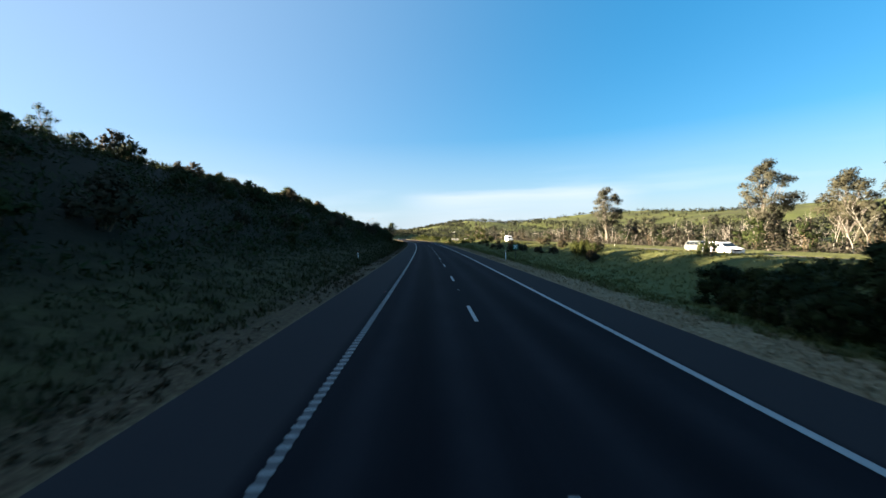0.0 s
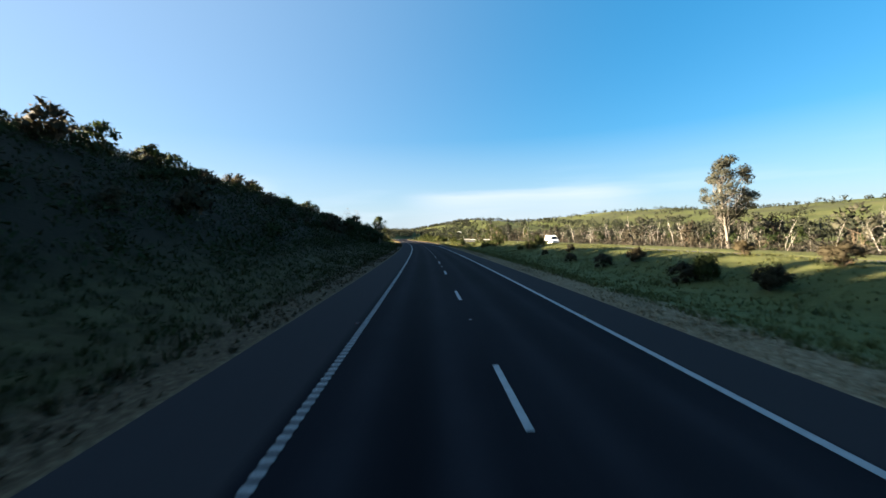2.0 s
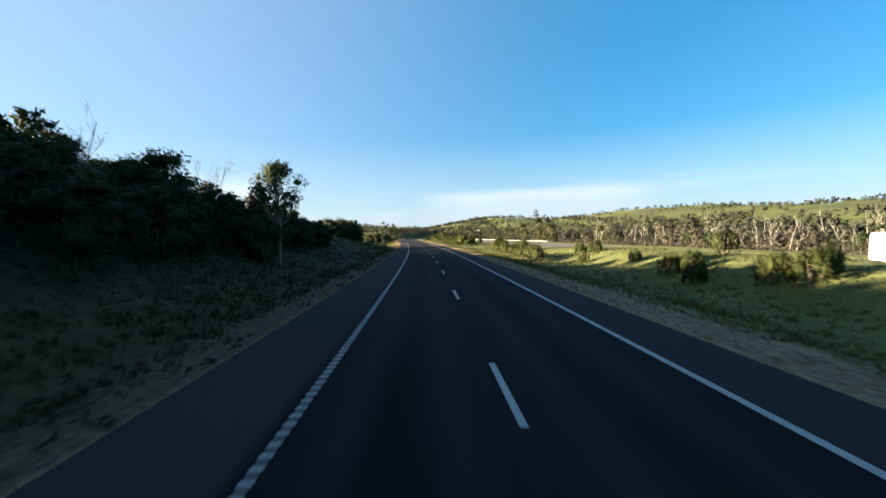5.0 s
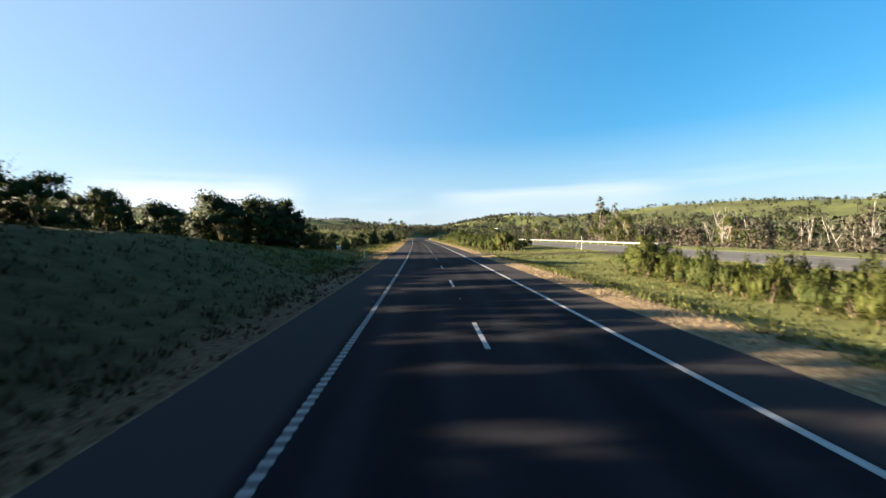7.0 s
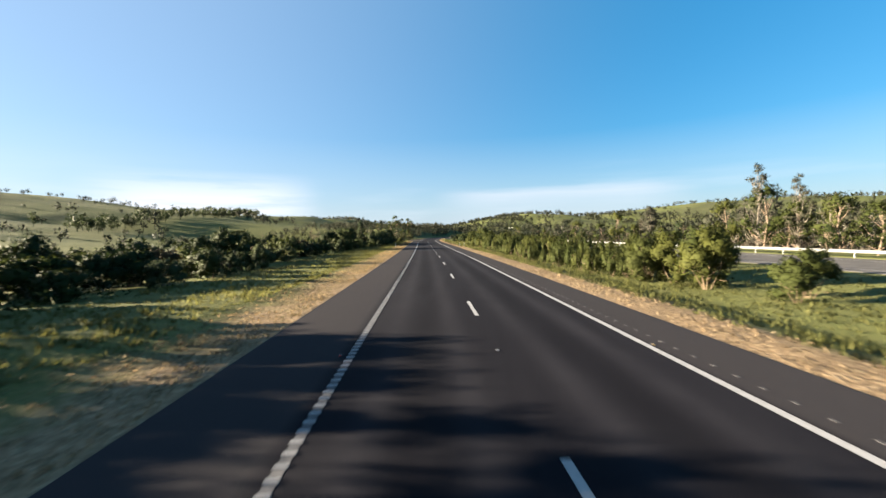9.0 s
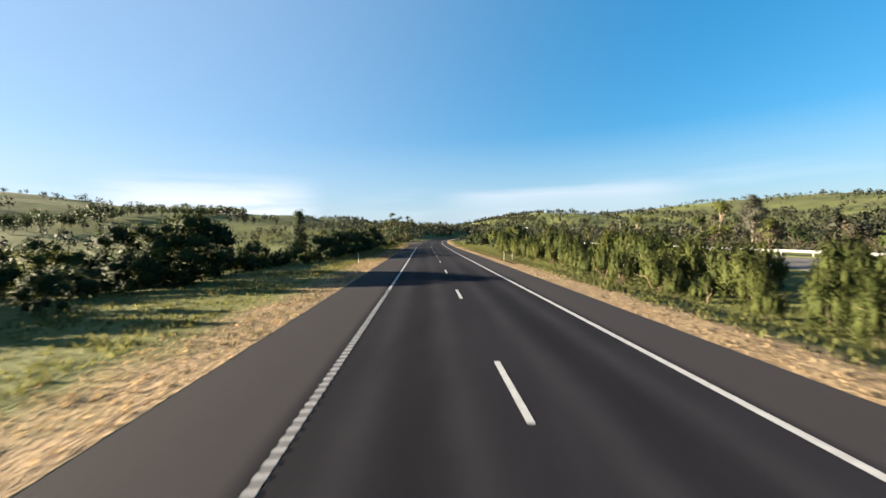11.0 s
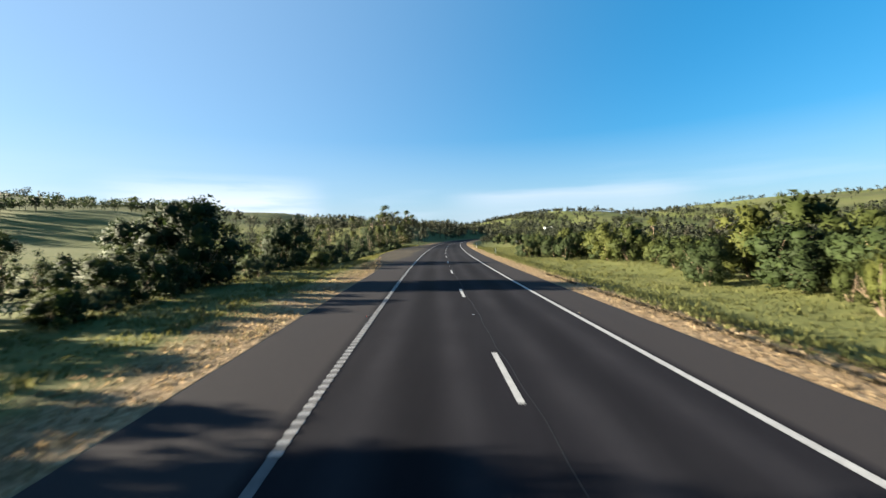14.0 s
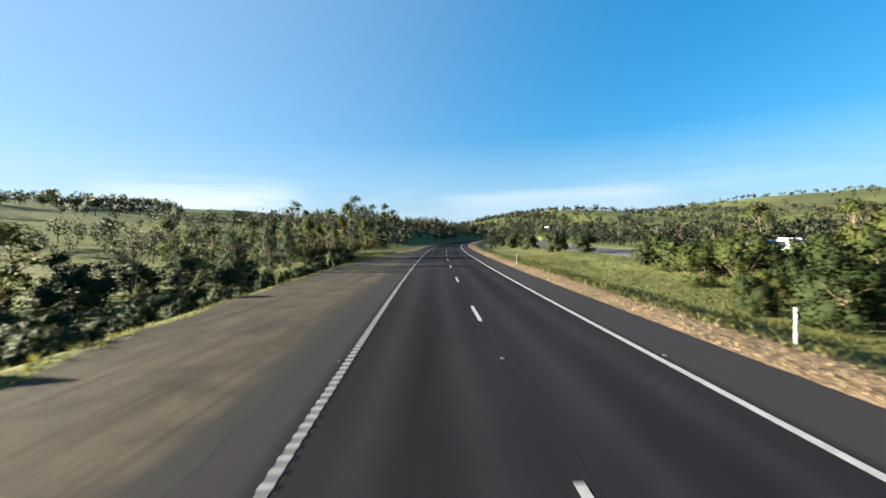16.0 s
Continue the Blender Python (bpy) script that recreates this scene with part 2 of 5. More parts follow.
def make_asphalt(name, base, warm):
    m = Nodes(name, 0.95, 0.04)
    vec = m.coords()
    d = m.attr("offset")
    grain = m.noise(60, 3, 0.7, vec)
    patch = m.noise(0.35, 5, 0.6, vec)
    col = m.ramp(grain, (0.25, tuple(c * 0.6 for c in base)), (0.75, tuple(c * 1.45 for c in base)))
    col = m.mix(m.math("MULTIPLY", patch, 0.6), col, warm)
    streak = m.noise(1.6, 5, 0.6, m.coords(scale=(1.3, 0.035, 1)))
    col = m.mix(m.ramp(streak, (0.38, 0.0), (0.72, 0.6)), col, tuple(c * 0.62 for c in base))
    speck = m.noise(9.0, 5, 0.75, vec)
    col = m.mix(m.ramp(speck, (0.55, 0.0), (0.78, 0.55)), col, tuple(c * 1.5 for c in warm))
    blot = m.noise(0.11, 6, 0.65, m.coords(scale=(1, 0.35, 1)))
    col = m.mix(m.ramp(blot, (0.45, 0.0), (0.7, 0.5)), col, tuple(c * 0.7 for c in base))
    # a darker oil stain down the middle of each lane
    f = None
    for c in (-1.7, 1.75):
        g = m.math("POWER", m.math("MULTIPLY", m.math("SUBTRACT", d, c), 1 / 0.55), 2.0)
        g = m.math("EXPONENT", m.math("MULTIPLY", g, -1.0))
        f = g if f is None else m.math("ADD", f, g)
    wob = m.noise(1.2, 4, vec=m.coords(scale=(1, 0.1, 1)))
    f = m.math("MULTIPLY", m.math("MULTIPLY", f, wob), 1.1)
    col = m.mix(f, col, tuple(c * 0.55 for c in base))
    # wheel paths worn a little paler
    g4 = None
    for c in (-2.55, -0.95, 0.95, 2.55):
        g = m.math("POWER", m.math("MULTIPLY", m.math("SUBTRACT", d, c), 1 / 0.34), 2.0)
        g = m.math("EXPONENT", m.math("MULTIPLY", g, -1.0))
        g4 = g if g4 is None else m.math("ADD", g4, g)
    col = m.mix(m.math("MULTIPLY", g4, m.math("MULTIPLY", patch, 0.75)), col, tuple(c * 1.7 for c in warm))
    # shoulders paler than the trafficked lanes
    side = m.ramp(m.math("MULTIPLY", m.math("ABSOLUTE", d), 0.2), (0.71, 0.0), (0.76, 0.72))
    col = m.mix(side, col, m.ramp(grain, (0.3, tuple(c * 1.5 for c in warm)), (0.7, (warm[0] * 3.4, warm[1] * 3.1, warm[2] * 2.5))))
    # patched and dusty areas, tens of metres long
    big = m.noise(0.05, 5, 0.6, m.coords(scale=(2.2, 0.5, 1)))
    col = m.mix(m.ramp(big, (0.48, 0.0), (0.66, 0.45)), col, tuple(c * 1.45 for c in warm))
    m.colour(col)
    m.bump(grain, 0.35, 0.01)
    return m.mat


ASPHALT = make_asphalt("asphalt", (0.0070, 0.0071, 0.0100), (0.0126, 0.0125, 0.0150))
WORN_PAINT = plain("worn_road_paint", (0.07, 0.07, 0.073), 0.8, 0.2, vary=0.3, scale=6)
OLD_ASPHALT = plain("worn_asphalt", (0.060, 0.056, 0.052), 0.9, 0.2, vary=0.35, scale=1.4, bump=0.4)
PAINT = plain("road_paint", (0.23, 0.23, 0.23), 0.6, 0.3, vary=0.18, scale=5, bump=0.2)
STEEL = plain("galvanised_steel", (0.36, 0.36, 0.35), 0.45, 0.5, 0.7, 0.15, 2)
WHITE = plain("white_paint", (0.78, 0.78, 0.76), 0.35, 0.5, vary=0.06, scale=2)
DARK = plain("dark_rubber", (0.02, 0.02, 0.022), 0.8, 0.2, vary=0.3)
TAR = plain("tar", (0.0045, 0.0045, 0.005), 0.7, 0.2, vary=0.3)
RED = plain("red_reflector", (0.45, 0.03, 0.02), 0.3, 0.6)
GLASS = plain("dark_window_glass", (0.015, 0.018, 0.02), 0.08, 0.6, vary=0.1)
BLUE = plain("blue_paint", (0.03, 0.10, 0.42), 0.35, 0.5, vary=0.08)
BLACK_STEEL = plain("dark_steel_post", (0.05, 0.05, 0.05), 0.6, 0.3)
SIGN_GREEN = plain("sign_green", (0.02, 0.13, 0.10), 0.4, 0.5)
BARK = plain("bark", (0.16, 0.12, 0.09), 0.9, 0.1, vary=0.45, scale=4, bump=0.6)
PALE_BARK = plain("pale_gum_bark", (0.13, 0.115, 0.095), 0.85, 0.1, vary=0.4, scale=2, bump=0.4)
DEAD_WOOD = plain("weathered_dead_wood", (0.22, 0.20, 0.175), 0.9, 0.1, vary=0.35, scale=3, bump=0.4)
TWIG = plain("twig", (0.12, 0.09, 0.06), 0.9, 0.1, vary=0.3)
WATTLE = leaves("wattle_leaves", (0.052, 0.066, 0.017), (0.080, 0.098, 0.025), (0.114, 0.130, 0.036), 0.32)
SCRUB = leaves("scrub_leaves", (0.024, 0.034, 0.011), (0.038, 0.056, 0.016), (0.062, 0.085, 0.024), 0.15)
BROWN = leaves("russet_scrub_leaves", (0.045, 0.036, 0.020), (0.070, 0.058, 0.032), (0.11, 0.092, 0.052), 0.15)
GUM = leaves("gum_leaves", (0.042, 0.060, 0.028), (0.062, 0.086, 0.038), (0.090, 0.116, 0.050), 0.25)
WOODS = leaves("woodland_leaves", (0.028, 0.034, 0.022), (0.045, 0.052, 0.032), (0.068, 0.074, 0.046), 0.15)
# weed colours lowered to stand in for the shade along the bank
SHADE_WEEDS = leaves("shade_dark_weeds", (0.022, 0.032, 0.009), (0.040, 0.056, 0.015), (0.080, 0.085, 0.032), 0.2)
EARTHY = leaves("earthy_straw", (0.045, 0.032, 0.018), (0.10, 0.072, 0.042), (0.20, 0.155, 0.095), 0.2)
CREEK = leaves("creek_leaves", (0.050, 0.045, 0.033), (0.074, 0.066, 0.049), (0.108, 0.096, 0.072), 0.2)
GREY_GUM = leaves("grey_gum_leaves", (0.056, 0.060, 0.040), (0.082, 0.084, 0.060), (0.115, 0.112, 0.084), 0.2)
GREEN_GRASS = leaves("green_grass_blades", (0.11, 0.128, 0.036), (0.205, 0.220, 0.070), (0.34, 0.325, 0.135), 0.4)
DRY_GRASS = leaves("dry_grass_blades", (0.26, 0.185, 0.105), (0.44, 0.33, 0.20), (0.64, 0.52, 0.34), 0.3)


def make_ground():
    m = Nodes("ground", 0.95, 0.08)
    vec = m.coords()
    d, s = m.attr("offset"), m.attr("along")
    big, mid, fine = m.noise(0.03, 5, 0.6, vec), m.noise(0.35, 5, 0.6, vec), m.noise(6.0, 4, 0.65, vec)
    grass = m.ramp(mid, (0.25, (0.048, 0.058, 0.018)), (0.55, (0.080, 0.090, 0.028)), (0.8, (0.128, 0.122, 0.048)))
    grass = m.mix(m.ramp(fine, (0.35, 0.0), (0.75, 0.6)), grass, (0.115, 0.105, 0.042))
    pasture = m.ramp(big, (0.3, (0.044, 0.054, 0.017)), (0.5, (0.070, 0.082, 0.025)), (0.72, (0.100, 0.100, 0.040)))
    woody = m.ramp(m.math("MULTIPLY", d, 0.005), (0.1, 0.15), (0.6, 1.0))
    pasture = m.mix(m.math("MULTIPLY", woody, m.ramp(m.noise(0.008, 6, 0.6, vec), (0.40, 0.0), (0.60, 0.75))), pasture, (0.036, 0.038, 0.020))
    far = m.ramp(m.math("MULTIPLY", m.math("ABSOLUTE", d), 1 / 300.0), (0.2, 0.0), (0.8, 1.0))
    ahead = m.ramp(m.math("MULTIPLY", s, 0.001), (0.62, 0.0), (0.72, 1.0))
    far = m.math("MAXIMUM", far, ahead)
    col = m.mix(far, grass, pasture)
    # straw-coloured verge along the seal
    edge = m.math("SUBTRACT", m.math("ABSOLUTE", d), 5.2)
    wave = m.math("MULTIPLY", m.math("SUBTRACT", mid, 0.5), 4.5)
    dry = m.ramp(m.math("MULTIPLY", m.math("ADD", edge, wave), 0.1), (0.20, 1.0), (0.36, 0.0))
    dry = m.math("MULTIPLY", dry, m.math("SUBTRACT", 1.0, ahead))
    straw = m.ramp(fine, (0.3, (0.085, 0.058, 0.033)), (0.52, (0.18, 0.128, 0.074)), (0.75, (0.30, 0.23, 0.145)))
    col = m.mix(dry, col, straw)
    # weedy soil at the cutting's foot, brown earth by the seal; shade painted in
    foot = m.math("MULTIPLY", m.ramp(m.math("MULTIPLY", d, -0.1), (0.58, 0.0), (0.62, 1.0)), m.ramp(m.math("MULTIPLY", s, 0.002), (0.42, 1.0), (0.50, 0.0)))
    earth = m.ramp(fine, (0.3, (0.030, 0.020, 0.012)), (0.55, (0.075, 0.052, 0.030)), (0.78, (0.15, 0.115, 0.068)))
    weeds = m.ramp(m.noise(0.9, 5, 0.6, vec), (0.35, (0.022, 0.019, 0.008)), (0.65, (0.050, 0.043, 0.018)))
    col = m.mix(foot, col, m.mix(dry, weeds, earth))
    # near-black litter under the cut bank's scrub; its colour paints in the bank's shade
    litter_shade = m.math("MULTIPLY", m.ramp(m.math("MULTIPLY", m.math("ADD", d, wave), -0.02), (0.24, 0.0), (0.34, 0.9)),
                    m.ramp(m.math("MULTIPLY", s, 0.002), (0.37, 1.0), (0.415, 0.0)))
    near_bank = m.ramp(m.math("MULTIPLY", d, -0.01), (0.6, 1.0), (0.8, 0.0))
    col = m.mix(m.math("MULTIPLY", litter_shade, near_bank), col, m.ramp(fine, (0.3, (0.008, 0.007, 0.005)), (0.7, (0.024, 0.020, 0.013))))
    m.colour(col)
    m.bump(m.math("ADD", fine, m.math("MULTIPLY", mid, 2.0)), 0.7, 0.12)
    return m.mat


GROUND = make_ground()
GRAVEL = Nodes("gravel", 0.95, 0.08)
_v = GRAVEL.coords()
GRAVEL.colour(GRAVEL.mix(GRAVEL.ramp(GRAVEL.noise(0.5, 5, 0.6, _v, 1.0), (0.4, 0.0), (0.65, 0.9)),
                         GRAVEL.ramp(GRAVEL.noise(25, 4, 0.7, _v), (0.3, (0.030, 0.025, 0.018)), (0.7, (0.070, 0.058, 0.040))), (0.026, 0.023, 0.018)))
_c = GRAVEL.p.inputs["Base Color"].links[0].from_socket
GRAVEL.colour(GRAVEL.mix(GRAVEL.ramp(GRAVEL.noise(2.0, 6, 0.6, GRAVEL.coords(scale=(1.0, 0.06, 1))), (0.46, 0.0), (0.68, 0.75)), _c, (0.020, 0.015, 0.010)))
_c = GRAVEL.p.inputs["Base Color"].links[0].from_socket
_e = GRAVEL.math("ADD", GRAVEL.attr("inner"), GRAVEL.math("MULTIPLY", GRAVEL.noise(1.1, 5, 0.65, GRAVEL.coords(scale=(1.0, 0.2, 1))), 0.9))
GRAVEL.colour(GRAVEL.mix(GRAVEL.ramp(_e, (0.55, 0.0), (1.35, 1.0)), _c, (0.019, 0.018, 0.018)))          # thins out to dust over the seal
GRAVEL.bump(GRAVEL.noise(30, 4, 0.7, _v), 0.6, 0.02)
GRAVEL = GRAVEL.mat


# ---- mesh helpers ----
def mesh_of(name, verts, faces, mat, smooth=False, normals=None):
    """A mesh from arrays: verts (n, 3), faces (m, 3 or 4)."""
    verts, faces = np.asarray(verts, np.float32), np.asarray(faces, np.int32)
    me = bpy.data.meshes.new(name)
    k = faces.shape[1]
    me.vertices.add(len(verts))
    me.vertices.foreach_set("co", verts.ravel())
    me.loops.add(faces.size)
    me.loops.foreach_set("vertex_index", faces.ravel())
    me.polygons.add(len(faces))
    me.polygons.foreach_set("loop_start", np.arange(0, faces.size, k, dtype=np.int32))
    me.polygons.foreach_set("use_smooth", np.full(len(faces), smooth))
    me.update(calc_edges=True)
    if normals is not None:
        me.polygons.foreach_set("use_smooth", np.full(len(faces), True))
        me.normals_split_custom_set_from_vertices(np.asarray(normals, np.float32))
    me.materials.append(mat)
    return me


def part(name, bm, material, parent, label=""):
    """Links a bmesh as one mesh object under a thing or a part."""
    me = bpy.data.meshes.new(name)
    bm.to_mesh(me)
    bm.free()
    me.materials.append(material)
    ob = new(name, me)
    ob.parent = parent
    return tagged(ob, label)


def child(name, me, parent, label=""):
    ob = new(name, me)
    ob.parent = parent
    return tagged(ob, label)


def box(bm, x0, y0, z0, x1, y1, z1, bevel=0.0):
    m = Matrix.LocRotScale(((x0 + x1) / 2, (y0 + y1) / 2, (z0 + z1) / 2), None, (x1 - x0, y1 - y0, z1 - z0))
    vs = bmesh.ops.create_cube(bm, size=1.0, matrix=m)["verts"]
    if bevel:
        es = {e for v in vs for e in v.link_edges}
        bmesh.ops.bevel(bm, geom=list(es), offset=bevel, segments=2, affect="EDGES", clamp_overlap=True)
    return bm


def rod(bm, x, y, z0, z1, r, r1=None, sides=10, m=None):
    t = Matrix.Translation((x, y, (z0 + z1) / 2))
    bmesh.ops.create_cone(bm, cap_ends=True, segments=sides, radius1=r, radius2=r if r1 is None else r1, depth=z1 - z0, matrix=(m or Matrix()) @ t)
    return bm


def tubes(lines, sides=5):
    """Tapered tubes along lines of (point, radius): arrays of verts and quads."""
    vs, fs, n0 = [], [], 0
    ang = np.linspace(0, 2 * np.pi, sides, endpoint=False)
    for line in lines:
        pts = np.array([p for p, r in line], float)
        rad = [r for p, r in line]
        if vs:                              # a web inside the fork ties the limb to what it grows from
            near = np.argsort(((np.concatenate(vs) - pts[0]) ** 2).sum(1))[:2]
            fs.append(np.array([(n0, n0 + 1, near[0], near[1])]))
        for i in range(len(pts)):
            t = pts[min(i + 1, len(pts) - 1)] - pts[max(i - 1, 0)]
            t = t / (np.linalg.norm(t) + 1e-9)
            a = np.cross(t, (0.3, 0.9, 0.1) if abs(t[2]) > 0.7 else (0, 0, 1.0))
            a /= np.linalg.norm(a) + 1e-9
            b = np.cross(t, a)
            vs.append(pts[i] + rad[i] * (np.outer(np.cos(ang), a) + np.outer(np.sin(ang), b)))
            if i:
                k = n0 + np.arange(sides)
                q = n0 - sides + np.arange(sides)
                fs.append(np.stack([q, np.roll(q, -1), np.roll(k, -1), k], 1))
            n0 += sides
    return np.concatenate(vs), np.concatenate(fs)


_k = bmesh.new()
bmesh.ops.create_icosphere(_k, subdivisions=1, radius=1.0)
KNOB = np.array([x.co[:] for x in _k.verts])
KNOB_FACES = np.array([[x.index for x in y.verts] for y in _k.faces])
_k.free()
OCTA = np.array([(1, 0, 0), (0, 1, 0), (-1, 0, 0), (0, -1, 0), (0, 0, 1), (0, 0, -1)]) * 1.15
OCTA_FACES = np.array([(0, 1, 4), (1, 2, 4), (2, 3, 4), (3, 0, 4), (1, 0, 5), (2, 1, 5), (3, 2, 5), (0, 3, 5)])


def leaf_cloud(rng, centres, radii, count, size, slim=0.38, shell=0.55, droop=0.0, heart=None, core=0.0):
    """Leaf triangles strewn through ellipsoids, denser towards their outsides, shaded as parts of a rounded mass.
    heart: the middle of the whole plant, from which its outside faces away; core: size of the dense twiggy hearts of the clumps."""
    centres, radii = np.asarray(centres, float), np.asarray(radii, float)
    vol = radii.prod(1) ** (2 / 3)
    pick = rng.choice(len(centres), count, p=vol / vol.sum())
    way = rng.normal(size=(count, 3))
    way /= np.linalg.norm(way, axis=1)[:, None]
    r = shell + (1.08 - shell) * rng.random(count) ** 0.7
    pos = centres[pick] + way * r[:, None] * radii[pick]
    ax = rng.normal(size=(count, 3)) + way * 0.8
    ax[:, 2] += 0.5 - droop
    ax /= np.linalg.norm(ax, axis=1)[:, None]
    side = np.cross(ax, rng.normal(size=(count, 3)))
    side /= np.linalg.norm(side, axis=1)[:, None] + 1e-9
    ln = (size * rng.uniform(0.6, 1.4, count))[:, None]
    a, b = ax * ln * 0.5, side * ln * slim * 0.5
    v = np.stack([pos - a + b, pos + a, pos - a - b], 1)
    out = np.cross(v[:, 1] - v[:, 0], v[:, 2] - v[:, 0])
    out /= np.linalg.norm(out, axis=1)[:, None] + 1e-9
    if heart is not None:
        far = pos - np.asarray(heart, float)
        far /= np.linalg.norm(far, axis=1)[:, None] + 1e-9
        way = way * 0.5 + far * 0.7
        way /= np.linalg.norm(way, axis=1)[:, None]
    flip = (out * way).sum(1) < 0           # every leaf shows its face outwards
    v[flip] = v[flip][:, [0, 2, 1]]
    out[flip] *= -1
    n = way * 0.9 + out * 0.14 + np.array([0, 0, 0.1])
    n /= np.linalg.norm(n, axis=1)[:, None]
    v, f, n = v.reshape(-1, 3), np.arange(count * 3).reshape(-1, 3), np.repeat(n, 3, axis=0)
    if core:
        knob, knob_f = (KNOB, KNOB_FACES) if count > 1200 else (OCTA, OCTA_FACES)
        m, k = len(centres), len(knob)
        p = centres[:, None] + knob[None] * radii[:, None] * core * rng.uniform(0.75, 1.15, (m, k, 1))
        q = np.broadcast_to(knob[None], p.shape) * 0.6
        if heart is not None:
            far = p - np.asarray(heart, float)
            q = q + 0.6 * far / (np.linalg.norm(far, axis=2)[..., None] + 1e-9)
        q = q / np.linalg.norm(q, axis=2)[..., None]
        g = (knob_f[None] + np.arange(m)[:, None, None] * k).reshape(-1, 3)
        f = np.concatenate([f, g + len(v)])
        v, n = np.concatenate([v, p.reshape(-1, 3)]), np.concatenate([n, q.reshape(-1, 3)])
    return v, f, n


# ---- the lie of the land ----
def smooth(a, b, x):
    t = np.clip((np.asarray(x, float) - a) / (b - a), 0, 1)
    return t * t * (3 - 2 * t)


def wave(x, y, size, seed):
    """Cheap rolling noise from a few sines."""
    r = np.random.RandomState(seed)
    z = 0.0
    for k in range(6):
        a, p = r.uniform(0, 2 * np.pi, 2)
        f = 2 * np.pi / size * r.uniform(0.6, 1.7)
        z = z + np.sin((x * np.cos(a) + y * np.sin(a)) * f + p) / 6
    return z


OPP_IN, OPP_OUT, OPP_Z = 27.0, 38.5, -0.36     # the other carriageway's edges and height
ROAD_L, ROAD_R = -6.0, 5.45                   # edges of the near carriageway's seal


def land(s, d):
    """Height of the ground at distance s along the road and d to its right."""
    s, d = np.broadcast_arrays(np.asarray(s, float), np.asarray(d, float))
    x, y = plan(s, d)
    # cutting on the left: steep bank that dies out near s = 250
    u = -d
    prof = 14.2 * smooth(7.0, 40.0, u) + 3.4 * smooth(40, 90, u) - 9 * smooth(130, 330, u)
    prof = np.maximum(prof * (1 + 0.06 * wave(s, d, 60, 5)), 0.0) + 1e-3
    cap = np.interp(s, (-400, 150, 178, 192, 200, 206, 215, 226, 235, 245, 255, 268, 280), (17, 17, 12, 7.6, 5.6, 4.7, 4.1, 3.4, 2.4, 1.5, 0.8, 0.2, 0.01))
    z = (prof ** -4.0 + cap ** -4.0) ** -0.25
    # past the cutting the left side falls into a shallow valley
    z = z - smooth(225, 300, s) * 3.0 * smooth(14, 70, u)
    # the pull-off stands on a low bank
    z = z - 1.25 * smooth(10.6, 13.2, u) * smooth(433, 442, s) * (1 - smooth(478, 500, s))
    # a second cutting on the outside of the bend ahead
    z = z + 10.5 * smooth(9, 40, u) * smooth(535, 600, s) * (1 - smooth(780, 900, s)) * (1 + 0.08 * wave(s, d, 45, 6))
    # median swale and the other carriageway
    sw = smooth(6.5, 12, d) * (1 - smooth(16, 26, d))
    sw = sw * (1 - 0.8 * np.exp(-((s - 249.3 - 0.12 * (d - 6)) / 5.5) ** 4))
    z = z - 0.75 * sw - 0.37 * smooth(20, 26, d)
    z = z - 2.4 * smooth(43, 75, d)
    z = z + 1.05 * smooth(14.5, 20.5, d) * (1 - smooth(24.4, 26.7, d)) * (1 - smooth(185, 232, s))
    # rolling fields
    near = smooth(9, 30, np.abs(d)) * (1 - smooth(24, 26, d) * (1 - smooth(40, 46, d)))
    z = z + near * 0.22 * wave(x, y, 17, 1) + smooth(45, 200, np.abs(d)) * 1.2 * wave(x, y, 90, 2)
    # hills round the valley: crests along the right, the left and across the far end
    dv = d + drift(s)
    right = np.interp(s, (-400, 0, 500, 650, 740, 890, 1000, 1140, 1290, 1700, 3000), (20, 34, 40, 41, 37, 44, 52, 57, 55, 50, 60))
    left = np.interp(s, (-400, 100, 400, 820, 910, 1220, 1450, 1900, 3000), (0, 20, 58, 66, 57, 53, 54, 80, 80))
    over = np.interp(dv, (-600, -300, -132, -38, 34, 83, 130, 184, 225, 265, 300, 340, 420, 545, 700),
                     (52, 46, 40, 26, 21, 22, 29, 34, 43, 41, 37, 33, 38, 47, 50))
    lumps = 1 + 0.10 * wave(x, y, 210, 3) + 0.05 * wave(x, y, 70, 8)
    a = right * smooth(150, 620, dv) ** 1.3
    b = left * smooth(40, 620, -dv)
    c = over * smooth(640, 1150, s) ** 1.5
    hills = np.maximum(np.maximum(a, b), c)
    z = z + hills * lumps
    z = z + 19 * (1 + 0.25 * wave(x, y, 110, 17)) * np.exp(-((s - 860) / 170) ** 2 - ((dv + 180) / 85) ** 2)
    z = z * (1 - smooth(2600, 4000, np.hypot(x, y))) + tilt(s, d)
    # beds of the two seals
    z = np.where((d > ROAD_L + 0.05) & (d < ROAD_R - 0.05), z - 0.25, z)
    z = np.where((d > OPP_IN + 0.1) & (d < OPP_OUT - 0.1), z - 0.3, z)
    return z - 0.02


def spaced(*runs):
    out = []
    for a, b, n in runs:
        out += list(np.linspace(a, b, n, endpoint=False))
    return np.array(out + [runs[-1][1]])


